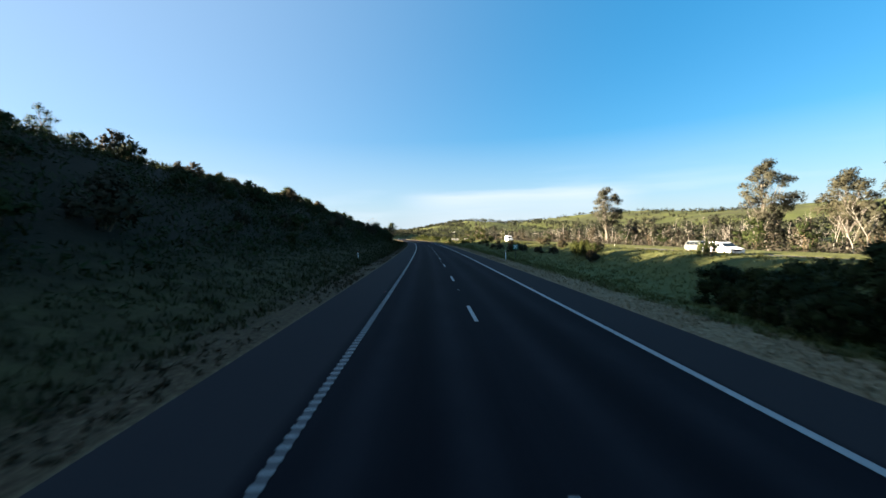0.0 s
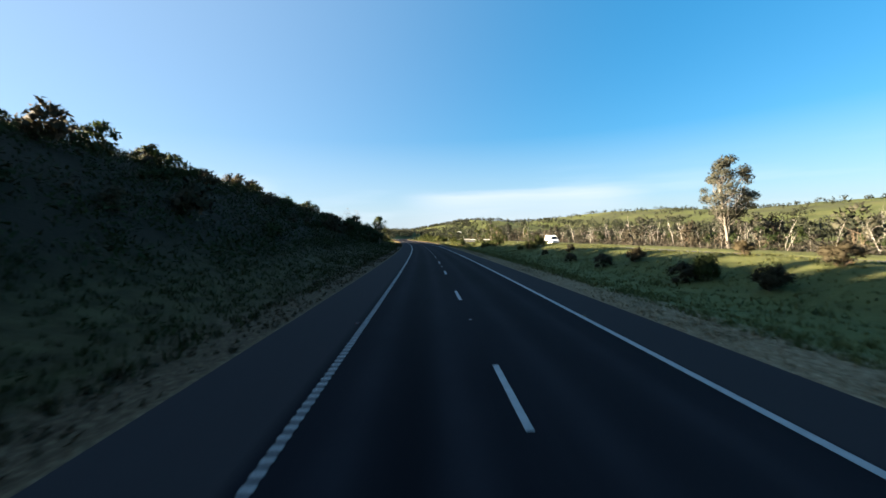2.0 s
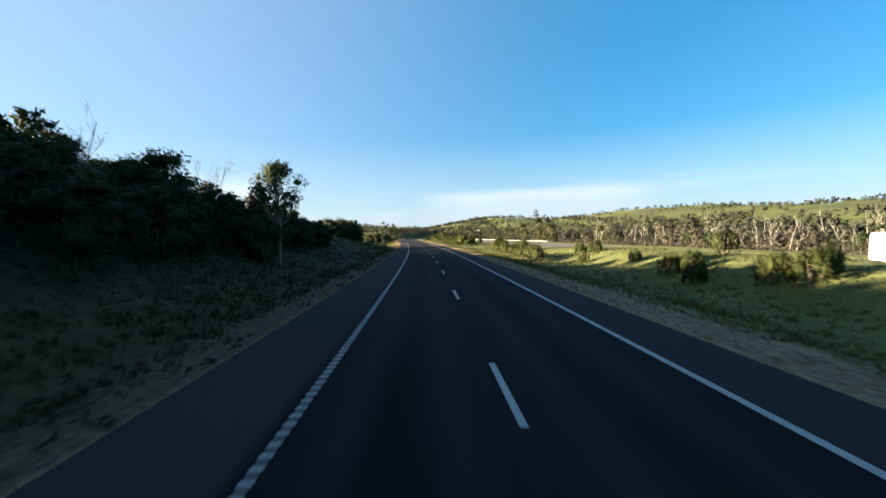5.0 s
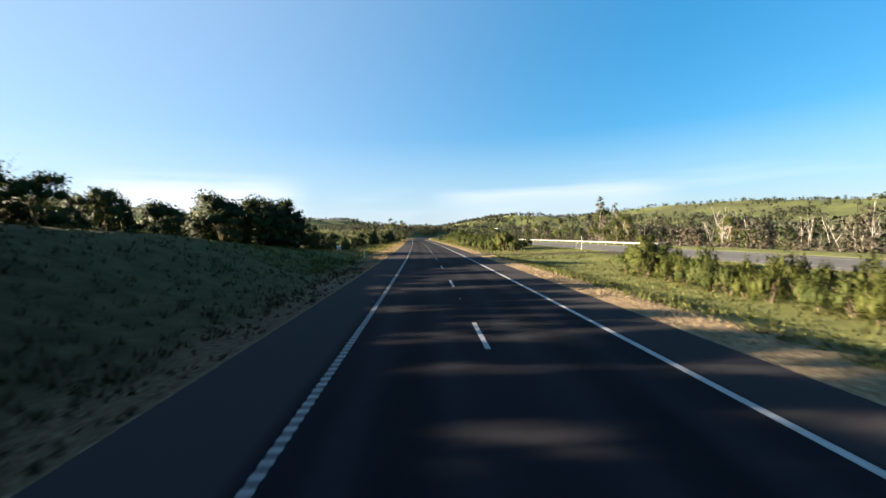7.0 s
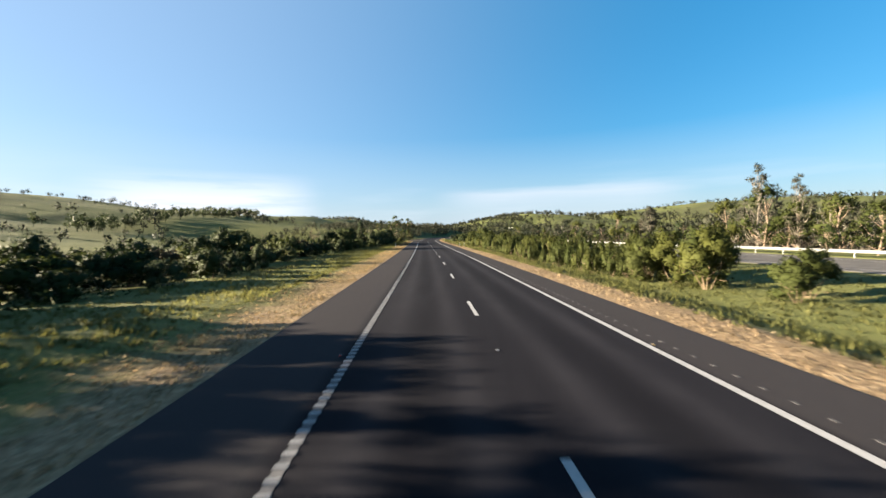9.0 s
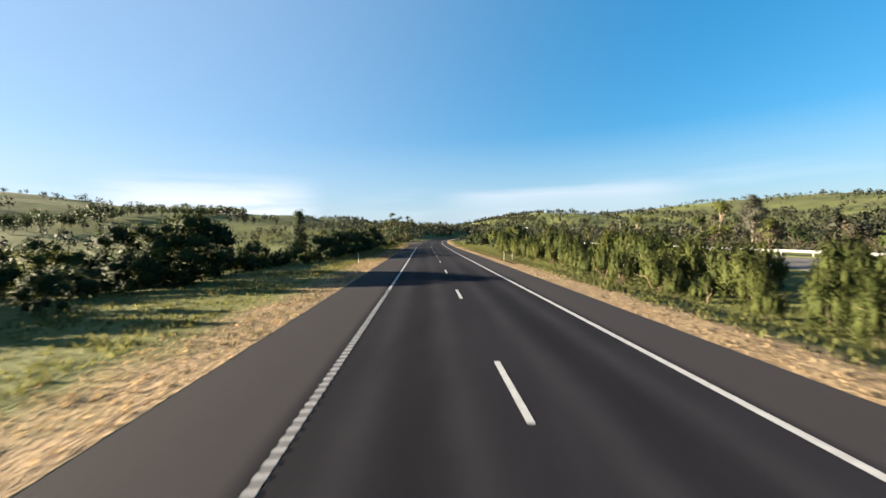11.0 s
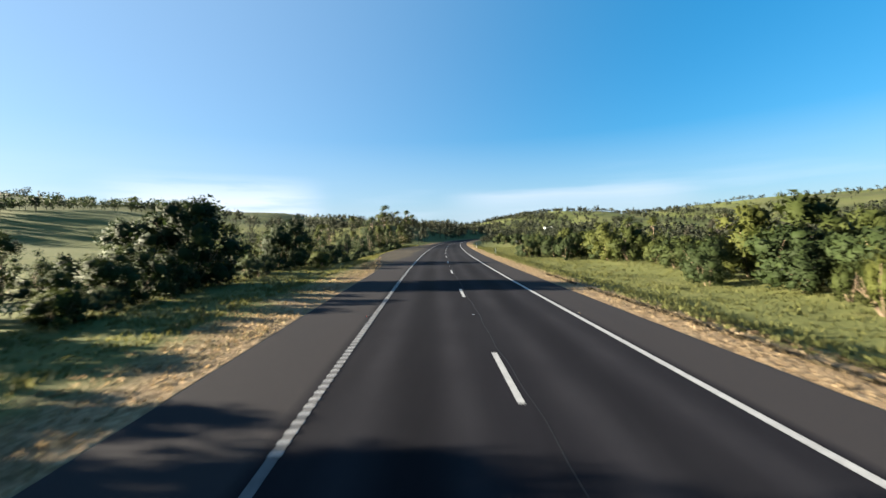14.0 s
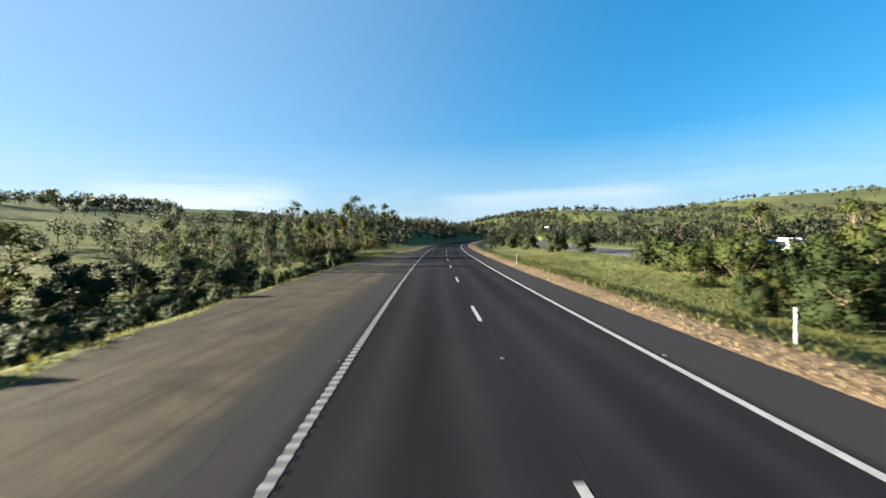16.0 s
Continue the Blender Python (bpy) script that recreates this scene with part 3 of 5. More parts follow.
def sheet(name, ss, dd, height, mat, smooth_shade=True, sway=None):
    """A sheet over the plan's grid; its offset and distance along the road are kept as attributes. sway(s): an offset added to d."""
    S, D = np.meshgrid(ss, dd, indexing="ij")
    if sway:
        D = D + sway(S)
    x, y = plan(S, D)
    z = height(S, D) if callable(height) else np.full(S.shape, float(height))
    n, m = S.shape
    k = np.arange(n * m).reshape(n, m)
    f = np.stack([k[:-1, :-1], k[:-1, 1:], k[1:, 1:], k[1:, :-1]], -1).reshape(-1, 4)
    me = mesh_of(name, np.stack([x, y, z], -1).reshape(-1, 3), f, mat, smooth_shade)
    for key, val in (("offset", D), ("along", S)):
        me.attributes.new(key, "FLOAT", "POINT").data.foreach_set("value", val.ravel().astype(np.float32))
    return me


gs = spaced((-380, -40, 18), (-40, 560, 160), (560, 900, 50), (900, 2600, 64), (2600, 4600, 16))
gd = spaced((-4200, -1500, 10), (-1500, -300, 36), (-300, -60, 28), (-60, -12, 40), (-12, -6.1, 12), (-6.1, -6.02, 1), (-6.02, -5.8, 1), (-5.8, 5.25, 4),
            (5.25, 5.47, 1), (5.47, 5.55, 1), (5.55, 26.95, 40), (26.95, 27.05, 1), (27.05, 27.15, 1), (27.15, 38.35, 4), (38.35, 38.45, 1), (38.45, 80, 22), (80, 300, 24), (300, 1500, 36), (1500, 4200, 10))
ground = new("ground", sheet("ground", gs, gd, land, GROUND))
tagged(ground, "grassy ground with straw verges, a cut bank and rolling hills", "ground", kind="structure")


def place(s, d, turn=0.0, scale=1.0, sink=0.0, squash=1.0):
    """Pose of a thing that stands on the ground at (s, d)."""
    x, y = plan(s, d)
    z = float(land(s, d)) - sink
    return pose(float(x), float(y), z, 0, 0, turn) @ Matrix.Diagonal((scale, scale, scale * squash, 1))


# ---- carriageways and their paint ----
def slab(name, d0, d1, s0, s1, top, mat, label, thick=0.25, cols=8):
    ss = np.arange(s0, s1 + 0.1, 4.0)
    dd = np.concatenate([[d0 - 0.25, d0], np.linspace(d0, d1, cols)[1:-1], [d1, d1 + 0.25]])

    def h(S, D):
        return np.where((D < d0 - 0.1) | (D > d1 + 0.1), top - thick, top) + tilt(S, D)
    return tagged(new(name, sheet(name, ss, dd, h, mat, False)), label, "road", kind="structure")


slab("road", ROAD_L, ROAD_R, -380, 960, 0.0, ASPHALT, "dark asphalt carriageway with two lanes and sealed shoulders")
slab("road_opposite", OPP_IN, OPP_OUT, -380, 960, OPP_Z, OLD_ASPHALT, "grey asphalt carriageway beyond the grassed median")


def line(name, d, width, s0, s1, top, label, mat=PAINT, sway=None):
    ss = np.arange(s0, s1 + 0.1, 3.0)
    me = sheet(name, ss, np.array([d - width / 2, d + width / 2]), lambda S, D: top + 0.005 + tilt(S, D), mat, sway=sway)
    return tagged(new(name, me), label, "road marking", kind="structure")


edge_left = line("edge_line_left", -3.42, 0.15, -60, 329, 0.0, "worn white edge line with raised ribs along the shoulder", WORN_PAINT)
line("edge_line_left_plain", -3.42, 0.14, 329, 395, 0.0, "plain white painted edge line along the shoulder")
line("edge_line_left_far", -3.46, 0.15, 395, 900, 0.0, "worn white edge line with raised ribs ahead", WORN_PAINT)
line("edge_line_right", 3.55, 0.16, -60, 900, 0.0, "white painted edge line beside the median shoulder",
     sway=lambda S: np.interp(S, (40, 80, 140, 190, 300, 340, 372, 400), (0.0, 0.09, 0.09, 0.0, 0.0, -0.2, -0.24, -0.1)))
line("opposite_edge_line_near", OPP_IN + 1.6, 0.13, -100, 900, OPP_Z, "white edge line of the far carriageway")
line("opposite_edge_line_far", OPP_OUT - 2.4, 0.13, -100, 900, OPP_Z, "white edge line of the far carriageway")
for k in range(-4, 70):
    s = 13.4 + 12 * k
    dash = sheet("lane_dash", np.array([s, s + 1.5, s + 3.0]), np.array([-0.065, 0.065]), lambda S, D: 0.006 + tilt(S, D), PAINT)
    tagged(new("lane_dash", dash), "white broken lane line dash on asphalt", "road marking", "lane dashes", "structure")

# ---- plants ----
def grow(rng, base, way, length, radius, depth, lines, tips, bend=0.35, fork=(2, 3), keep=0.72, up=0.15, n=3):
    """A limb that bends, tapers and forks; its lines go to lines, its ends to tips."""
    p, w = np.array(base, float), np.array(way, float)
    pts = [(p.copy(), radius)]
    for i in range(n):
        w = w + rng.normal(size=3) * bend / n
        w[2] += up / n
        w /= np.linalg.norm(w)
        p = p + w * length / n
        pts.append((p.copy(), radius * (1 - 0.4 * (i + 1) / n)))
    lines.append(pts)
    if depth == 0:
        tips.append(p)
        return
    for _ in range(rng.randint(fork[0], fork[1] + 1)):
        v = w + rng.normal(size=3) * 0.62
        v /= np.linalg.norm(v)
        at = pts[rng.randint(max(1, n - 1), n + 1)][0]
        grow(rng, at, v, length * keep * rng.uniform(0.7, 1.1), radius * 0.58, depth - 1, lines, tips, bend, fork, keep, up, n)


def thing(name, parts, label, category, group):
    """A thing from named meshes under an Empty at its base."""
    root = new(name)
    root.empty_display_size = 0.3
    for pname, me in parts:
        child(pname, me, root)
    return tagged(root, label, category, group)


def bush(seed, kind, leafmat, label, group, height=2.6, wide=1.2, leaves_n=1000, size=0.2, upright=True):
    rng = np.random.RandomState(seed)
    lines, tips = [], []
    for k in range(rng.randint(4, 7)):
        a = rng.uniform(0, 2 * np.pi)
        grow(rng, (0.1 * np.cos(a), 0.1 * np.sin(a), -0.1), (0.35 * np.cos(a), 0.35 * np.sin(a), 1.0), height * 0.42, 0.035, 1, lines, tips, 0.3, (1, 2), 0.72, 0.15, 2)
    v, f = tubes(lines, 3)
    stems = mesh_of("trunk", v, f, TWIG, True)
    cs, rs = [], []
    for k in range(rng.randint(18, 24)):
        a, r = rng.uniform(0, 2 * np.pi), wide * np.sqrt(rng.random()) * 0.8
        top = height * (1 - 0.5 * (r / wide) ** 2) * rng.uniform(0.78, 1.0)
        if upright:
            hz = rng.uniform(0.22, 0.36) * height
            z = rng.uniform(hz, max(top - hz, hz * 1.05)) if k % 2 else top - hz
            w = wide * rng.uniform(0.17, 0.28)
            cs.append((r * np.cos(a), r * np.sin(a), z))
            rs.append((w, w, hz))
        else:
            q = min(wide * rng.uniform(0.26, 0.4), height * 0.3)
            z = rng.uniform(q * 0.6, max(top - q, q * 0.7)) if k % 2 else max(top - q, q * 0.6)
            cs.append((r * np.cos(a), r * np.sin(a), z))
            rs.append((q, q, q * 0.85))
    v, f, n = leaf_cloud(rng, cs, rs, leaves_n, size, 0.26 if upright else 0.5, 0.35, -0.9 if upright else 0.0, (0, 0, height * 0.3), 0.45 if upright else (0.56 if leaves_n > 1200 else 0.40))
    v[:, 2] = np.maximum(v[:, 2], 0.02)
    crown = mesh_of("crown", v, f, leafmat, True, n)
    return thing(kind, (("trunk", stems), ("crown", crown)), label, "bush", group)


def tree(seed, kind, bark, leafmat, label, group, height=8.0, trunk=0.14, lean=0.1, spread=0.55, per_tip=26, size=0.3,
         lobe=0.75, depth=2, low=0.35, stems=1, leafy=1.0):
    rng = np.random.RandomState(seed)
    lines, tips = [], []
    for k in range(stems):
        w = np.array([rng.normal() * lean, rng.normal() * lean, 1.0])
        base = np.array([rng.normal() * 0.2 * (stems > 1), rng.normal() * 0.2 * (stems > 1), -0.25])
        pts, p = [], base
        n = 7
        for i in range(n + 1):
            pts.append((p.copy(), trunk * (1.25 if i == 0 else 1 - 0.72 * i / n)))
            w = w + np.array([rng.normal() * 0.10, rng.normal() * 0.10, 0.0])
            w /= np.linalg.norm(w)
            p = p + w * height * 0.82 / n
        lines.append(pts)
        tips.append(pts[-1][0])
        for i in range(n + 1):
            if i / n < low:
                continue
            for _ in range(2 if leafy else rng.randint(1, 3)):
                a = rng.uniform(0, 2 * np.pi)
                v = np.array([np.cos(a) * spread * 1.5, np.sin(a) * spread * 1.5, 0.75])
                v /= np.linalg.norm(v)
                grow(rng, pts[i][0], v, height * 0.22 * (1.25 - 0.6 * i / n), pts[i][1] * 0.55, depth - 1, lines, tips, 0.45, (2, 3), 0.7, 0.2)
    v, f = tubes(lines, 4)
    parts = [("trunk", mesh_of("trunk", v, f, bark, True))]
    if leafy:
        tips = np.array(tips)
        rs = np.array([(lobe, lobe, lobe * 0.7)] * len(tips)) * rng.uniform(0.6, 1.25, (len(tips), 1))
        v, f, n = leaf_cloud(rng, tips, rs, int(len(tips) * per_tip * leafy), size, 0.34, 0.1, 0.5)
        parts.append(("crown", mesh_of("crown", v, f, leafmat, True, n)))
    return thing(kind, parts, label, "tree", group)


def crowned(seed, kind, bark, leafmat, label, group, height, trunk, width, low, clumps, clump, per, size, stems=1, lean=0.06):
    """A tree whose limbs run out to separate clumps of leaves."""
    rng = np.random.RandomState(seed)
    lines, cs, rs = [], [], []
    for k in range(stems):
        off = np.array([rng.normal() * 0.25 * (stems > 1), rng.normal() * 0.25 * (stems > 1), 0.0])
        top = off * 3 + np.array([rng.normal() * lean * height, rng.normal() * lean * height, height * 0.86])
        mid = off + (top - off) * 0.5 + np.array([rng.normal(), rng.normal(), 0]) * 0.03 * height
        spine = [off + np.array([0, 0, -0.3]), off + (mid - off) * 0.5, mid, mid + (top - mid) * 0.55, top]
        rad = [trunk * 1.2, trunk * 0.95, trunk * 0.72, trunk * 0.45, trunk * 0.15]
        lines.append(list(zip(spine, rad)))
        for j in range(clumps // stems):
            f = rng.uniform(low, 1.0)
            a = rng.uniform(0, 2 * np.pi)
            bulge = np.sin(np.pi * np.clip((f - low) / (1.02 - low), 0.06, 1) ** 0.75)
            r = width * (0.25 + 0.75 * np.sqrt(rng.random())) * max(bulge, 0.15)
            at = np.array([off[0] * 2 + r * np.cos(a), off[1] * 2 + r * np.sin(a), height * f])
            g = max(low * 0.75, f - 0.28) / 0.86
            i = min(int(g * 4), 3)
            root = spine[i] + (spine[i + 1] - spine[i]) * (g * 4 - i)
            bow = (root + at) / 2 + np.array([0, 0, -0.04 * height]) + rng.normal(size=3) * 0.02 * height
            lines.append([(root, trunk * 0.36), (bow, trunk * 0.24), (at, trunk * 0.07)])
            q = clump * rng.uniform(0.65, 1.3)
            cs.append(at + np.array([0, 0, 0.2 * q]))
            rs.append((q, q, q * rng.uniform(0.6, 0.85)))
    v, f = tubes(lines, 4)
    parts = [("trunk", mesh_of("trunk", v, f, bark, True))]
    v, f, n = leaf_cloud(rng, cs, rs, clumps * per, size, 0.42, 0.4, 0.4, (0, 0, height * 0.55), 0.36)
    parts.append(("crown", mesh_of("crown", v, f, leafmat, True, n)))
    return thing(kind, parts, label, "tree", group)


def strew(protos, spots, rng, lo=0.85, hi=1.15, sink=0.05, seed=None):
    """Copies of the prototypes at spots of (s, d, scale); each prototype itself takes the first spot it gets."""
    used = set()
    rng = np.random.RandomState(len(spots) + int(spots[0][0]) % 97 if seed is None else seed)
    for k, (s, d, sc) in enumerate(spots):
        i = rng.randint(len(protos))
        m = place(s, d, rng.uniform(0, 360), sc * rng.uniform(lo, hi), sink, rng.uniform(0.9, 1.1))
        if i in used:
            copy_thing(protos[i], m)
        else:
            used.add(i)
            protos[i].matrix_basis = m
    for i, p in enumerate(protos):
        if i not in used:
            for o in (*p.children_recursive, p):
                bpy.data.objects.remove(o)


def field(rng, n, s0, s1, d0, d1, a, b, gap=0.0):
    """n spots in a stretch of the plan, at least gap apart."""
    out, tries = [], 0
    while len(out) < n and tries < n * 40:
        tries += 1
        s, d = rng.uniform(s0, s1), rng.uniform(d0, d1)
        if gap and any((s - p[0]) ** 2 + (d - p[1]) ** 2 < gap * gap for p in out):
            continue
        out.append((s, d, rng.uniform(a, b)))
    return out


R = np.random.RandomState(11)
# dark clump by the start, in the bank's shade
dark_bushes = [bush(k, "bush", SCRUB, "dark green leafy bush in shade on the grassed median", "dark clump on the median", 4.0, 1.7, 3000, 0.2, False) for k in (1, 2, 3)]
strew(dark_bushes, [(5, 9.4, 0.82), (7, 9.1, 0.8), (9, 9.4, 0.78), (11, 9.1, 0.72), (13, 9.9, 0.75), (15, 10.6, 0.7), (17, 11.2, 0.6), (19, 11.8, 0.54), (5.5, 12, 1.0), (8, 11.5, 0.95), (10.5, 11.6, 0.98),
                    (12.5, 12, 1.05), (14, 12.4, 1.08), (15.6, 12.8, 0.88), (17.2, 13, 0.74), (18.8, 13.5, 0.66), (20.5, 13.4, 0.54), (11, 15, 1.1), (14.2, 15, 1.1), (17.5, 15.8, 0.88), (20.2, 16.2, 0.68),
                    (22.4, 16, 0.5), (13, 17.5, 1.1), (16, 18, 1.0), (3, 10.5, 0.9), (1, 11.5, 0.9)], R)
# low bushes along the median's dip
russet = [bush(k, "low_bush", BROWN, "low russet-brown bush on the grassed median", "low median bushes", 1.75, 1.0, 2200, 0.12, False) for k in (5, 6)]
strew(russet, [(104.3, 15.8, 0.9), (95.4, 15.8, 1.1), (93.2, 17.9, 1.0), (82.4, 15.5, 1.15), (83.2, 17, 1.0), (86, 22.4, 0.95), (76.6, 16.5, 1.05), (77.2, 20.8, 1.15), (64, 19.5, 1.2), (60.5, 17.0, 1.0), (66.5, 16.6, 1.0),
               (48, 17.5, 0.9), (45, 16.5, 0.8), (112, 18.5, 0.8), (117, 16.5, 0.7), (52, 20, 1.0), (70, 21.5, 0.9)], R)
median_green = [bush(k, "median_bush", WATTLE, "green wattle bush on the grassed median", "median wattles", 2.0, 0.95, 1500, 0.17, True) for k in (8, 9, 10)]
strew(median_green, [(51.0, 17.4, 1.05), (52.2, 18.4, 1.0), (50, 18.6, 0.95), (54.5, 18.2, 1.2), (81.6, 16.4, 1.0), (129.3, 19.8, 0.95), (133.9, 17.2, 0.8), (136, 17.5, 0.7),
                     (135, 21, 1.0), (142, 25, 0.7), (165, 15.5, 0.8), (172, 22.8, 1.0), (177, 18, 0.9), (184, 16, 0.8), (188, 19, 0.9), (160, 19, 0.9), (33, 21, 0.9), (190.5, 18.3, 1.05), (166.7, 16.6, 1.0), (168, 17.4, 0.95), (169.2, 16.4, 0.8), (159.3, 17.8, 1.15), (161, 17.2, 1.0),
                     (131.4, 18.0, 1.0), (130.6, 18.7, 0.85), (132.2, 18.6, 0.85), (128.6, 18.4, 0.55)], R)
# wattle hedge on the right
hedge = [bush(k, "wattle_bush", WATTLE, "upright feathery green wattle bush in sunlight", "wattle hedge", 3.2, 1.2, 2100, 0.20, True) for k in range(20, 26)]
spots = [(191 + 1.22 * k, 13.4 + 0.064 * k + R.uniform(-0.5, 0.5), R.uniform(0.74, 0.94)) for k in range(30)]
spots += [(280.5, 15.5, 1.05), (282, 13.2, 1.0)]
spots += [(283 + 2.0 * k, 11.8 + R.uniform(-0.8, 1.3), R.uniform(0.75, 1.25)) for k in range(32)]
spots += [(347 + 1.9 * k, 12.4 + 0.06 * k + R.uniform(-0.8, 1.3), R.uniform(0.9, 1.2) if k < 9 else R.uniform(1.2, 1.45)) for k in range(22)]
spots += [(394, 13.8, 1.25), (395.5, 15.5, 1.3), (397, 14.5, 1.15), (398.5, 16.5, 1.3), (400.5, 15.5, 1.2), (402.5, 17.2, 1.1), (407, 17, 1.35), (410, 18.5, 1.2)]
strew(hedge, spots, R, 0.88, 1.1)
dense = [bush(k, "wattle_bush", WATTLE, "large dense green wattle bush on the median", "wattle hedge", 3.8, 1.75, 3600, 0.17, False) for k in (126, 127)]
strew(dense, [(279.6, 13.2, 0.9), (278, 14.4, 1.0), (276.4, 15.4, 1.05), (274.8, 14.4, 0.98), (277.6, 16.4, 1.0), (270, 15.4, 0.78), (271, 16.9, 0.74), (281.5, 14.6, 0.85), (226, 14.8, 0.8), (227.6, 15.8, 0.86), (225, 16.2, 0.82), (228.6, 14.9, 0.74)], R, 0.95, 1.05)
hedge_back = [bush(k, "wattle_bush", WATTLE, "upright feathery green wattle bush in sunlight", "wattle hedge", 3.2, 1.3, 1000, 0.33, True) for k in range(26, 30)]
spots = [(209 + 2.2 * k, 16.0 + R.uniform(-0.6, 0.9), R.uniform(0.8, 0.95)) for k in range(9)]
spots += [(281 + 2.6 * k, 15.0 + R.uniform(-1.2, 2.2), R.uniform(1.05, 1.3) if k < 27 else R.uniform(1.2, 1.45)) for k in range(45)]
spots += [(286 + 5.0 * k, 19.5 + R.uniform(-1.5, 2.5), R.uniform(1.05, 1.35)) for k in range(23)]
spots = [p for p in spots if not 386 < p[0] < 394]
strew(hedge_back, spots, R, 0.88, 1.1)
# mixed scrub further on
mixed = [bush(k, "scrub_bush", SCRUB if k % 2 else WATTLE, "olive-green scrub bush beside the grass verge", "roadside scrub", 3.6, 1.7, 3600, 0.17, False) for k in range(30, 34)]
strew(mixed, [(420.8, 18.5, 0.9), (418, 16.8, 0.75), (461.8, 12.6, 0.6), (458.5, 13.2, 1.0), (460, 15.4, 1.1), (464, 15, 0.62), (466, 18, 0.62), (469.5, 18.5, 0.6), (468, 17.0, 1.0), (471, 20.8, 0.66), (474.5, 22.5, 0.95), (472, 16.5, 0.8), (456.5, 17, 1.1), (452, 18.5, 1.0), (449, 16.8, 0.7)], R)
mixed_back = [bush(k, "scrub_bush", SCRUB if k % 2 else WATTLE, "olive-green scrub bush beside the grass verge", "roadside scrub", 3.6, 1.8, 1600, 0.26, False) for k in range(34, 38)]
spots = [(410, 20.5, 1.2), (412.5, 22, 1.25), (415, 20.5, 1.1), (417.5, 22.5, 1.2), (413, 18.8, 0.95), (420.5, 21.5, 1.1), (424, 20.5, 1.0), (434.5, 23, 1.0), (429, 21, 0.9), (441, 22, 1.0), (447, 21.5, 1.0), (476, 20, 1.0),
         (520, 25, 1.0), (527, 22, 1.0), (545, 20, 0.9), (556, 22, 1.0), (565, 18, 1.0), (540, 25, 1.0), (575, 20, 1.0), (590, 17, 1.0), (600, 22, 1.1), (620, 18, 1.1)]
spots += field(R, 26, 405, 470, 20, 26, 0.6, 1.0, 2.0) + field(R, 12, 468, 490, 20, 26, 0.8, 1.1, 2.0) + field(R, 12, 450, 470, 20, 26, 0.8, 1.0, 2.0)
spots = [p for p in spots if not (446 < p[0] < 490 and 0.79 < p[1] / (p[0] - 445) < 0.93)]
strew(mixed_back, spots, R)
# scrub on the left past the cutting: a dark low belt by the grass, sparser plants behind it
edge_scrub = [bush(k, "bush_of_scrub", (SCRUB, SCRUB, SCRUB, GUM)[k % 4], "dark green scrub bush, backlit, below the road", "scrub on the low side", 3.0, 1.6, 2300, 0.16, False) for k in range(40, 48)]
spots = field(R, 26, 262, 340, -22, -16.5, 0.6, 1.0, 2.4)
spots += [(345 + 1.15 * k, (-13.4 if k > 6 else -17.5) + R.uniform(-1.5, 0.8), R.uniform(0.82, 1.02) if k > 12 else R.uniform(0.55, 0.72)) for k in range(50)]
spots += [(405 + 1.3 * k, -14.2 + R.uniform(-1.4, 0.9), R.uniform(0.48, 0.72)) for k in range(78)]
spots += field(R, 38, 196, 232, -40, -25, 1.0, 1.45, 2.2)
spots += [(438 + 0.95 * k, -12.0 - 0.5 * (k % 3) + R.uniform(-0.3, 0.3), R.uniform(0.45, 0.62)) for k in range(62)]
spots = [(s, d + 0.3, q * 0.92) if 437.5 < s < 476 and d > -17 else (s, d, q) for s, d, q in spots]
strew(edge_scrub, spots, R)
left_scrub = [bush(k, "olive_bush", SCRUB if k % 5 else BROWN, "dark olive scrub bush on the low side", "scrub on the low side", 3.0, 1.8, 1700, 0.20, False) for k in range(140, 145)]
spots = field(R, 84, 264, 345, -55, -19.5, 0.9, 1.35, 2.0) + field(R, 30, 343, 405, -23, -16.5, 0.6, 0.95, 1.8) + field(R, 60, 405, 560, -30, -17, 0.6, 1.1, 2.4)
strew(left_scrub, spots, R)
fill = [bush(k, "feathery_bush", (WATTLE, SCRUB, WATTLE, SCRUB)[k % 4], "mid-green feathery bush in the scrub below the road", "scrub on the low side", 3.2, 1.7, 1500, 0.23, False) for k in range(146, 150)]
strew(fill, field(R, 42, 268, 342, -32, -18, 0.75, 1.1, 2.1) + field(R, 10, 268, 300, -24, -18, 0.7, 1.0, 1.6) + [(344.5 + 1.15 * k, -16.6 - 1.1 * (k % 2), 0.56) for k in range(9)], R)
strew([bush(k, "wattle_shrub", WATTLE, "bright green wattle shrub at the edge of the scrub", "wattle shrubs", 2.7, 1.4, 2600, 0.17, False) for k in (48, 49)],
      [(427.5, -11.4, 0.85), (429.6, -11.8, 0.92), (431.4, -12.6, 0.85), (352.5, -14.2, 0.7), (404, -13, 0.8)], R)
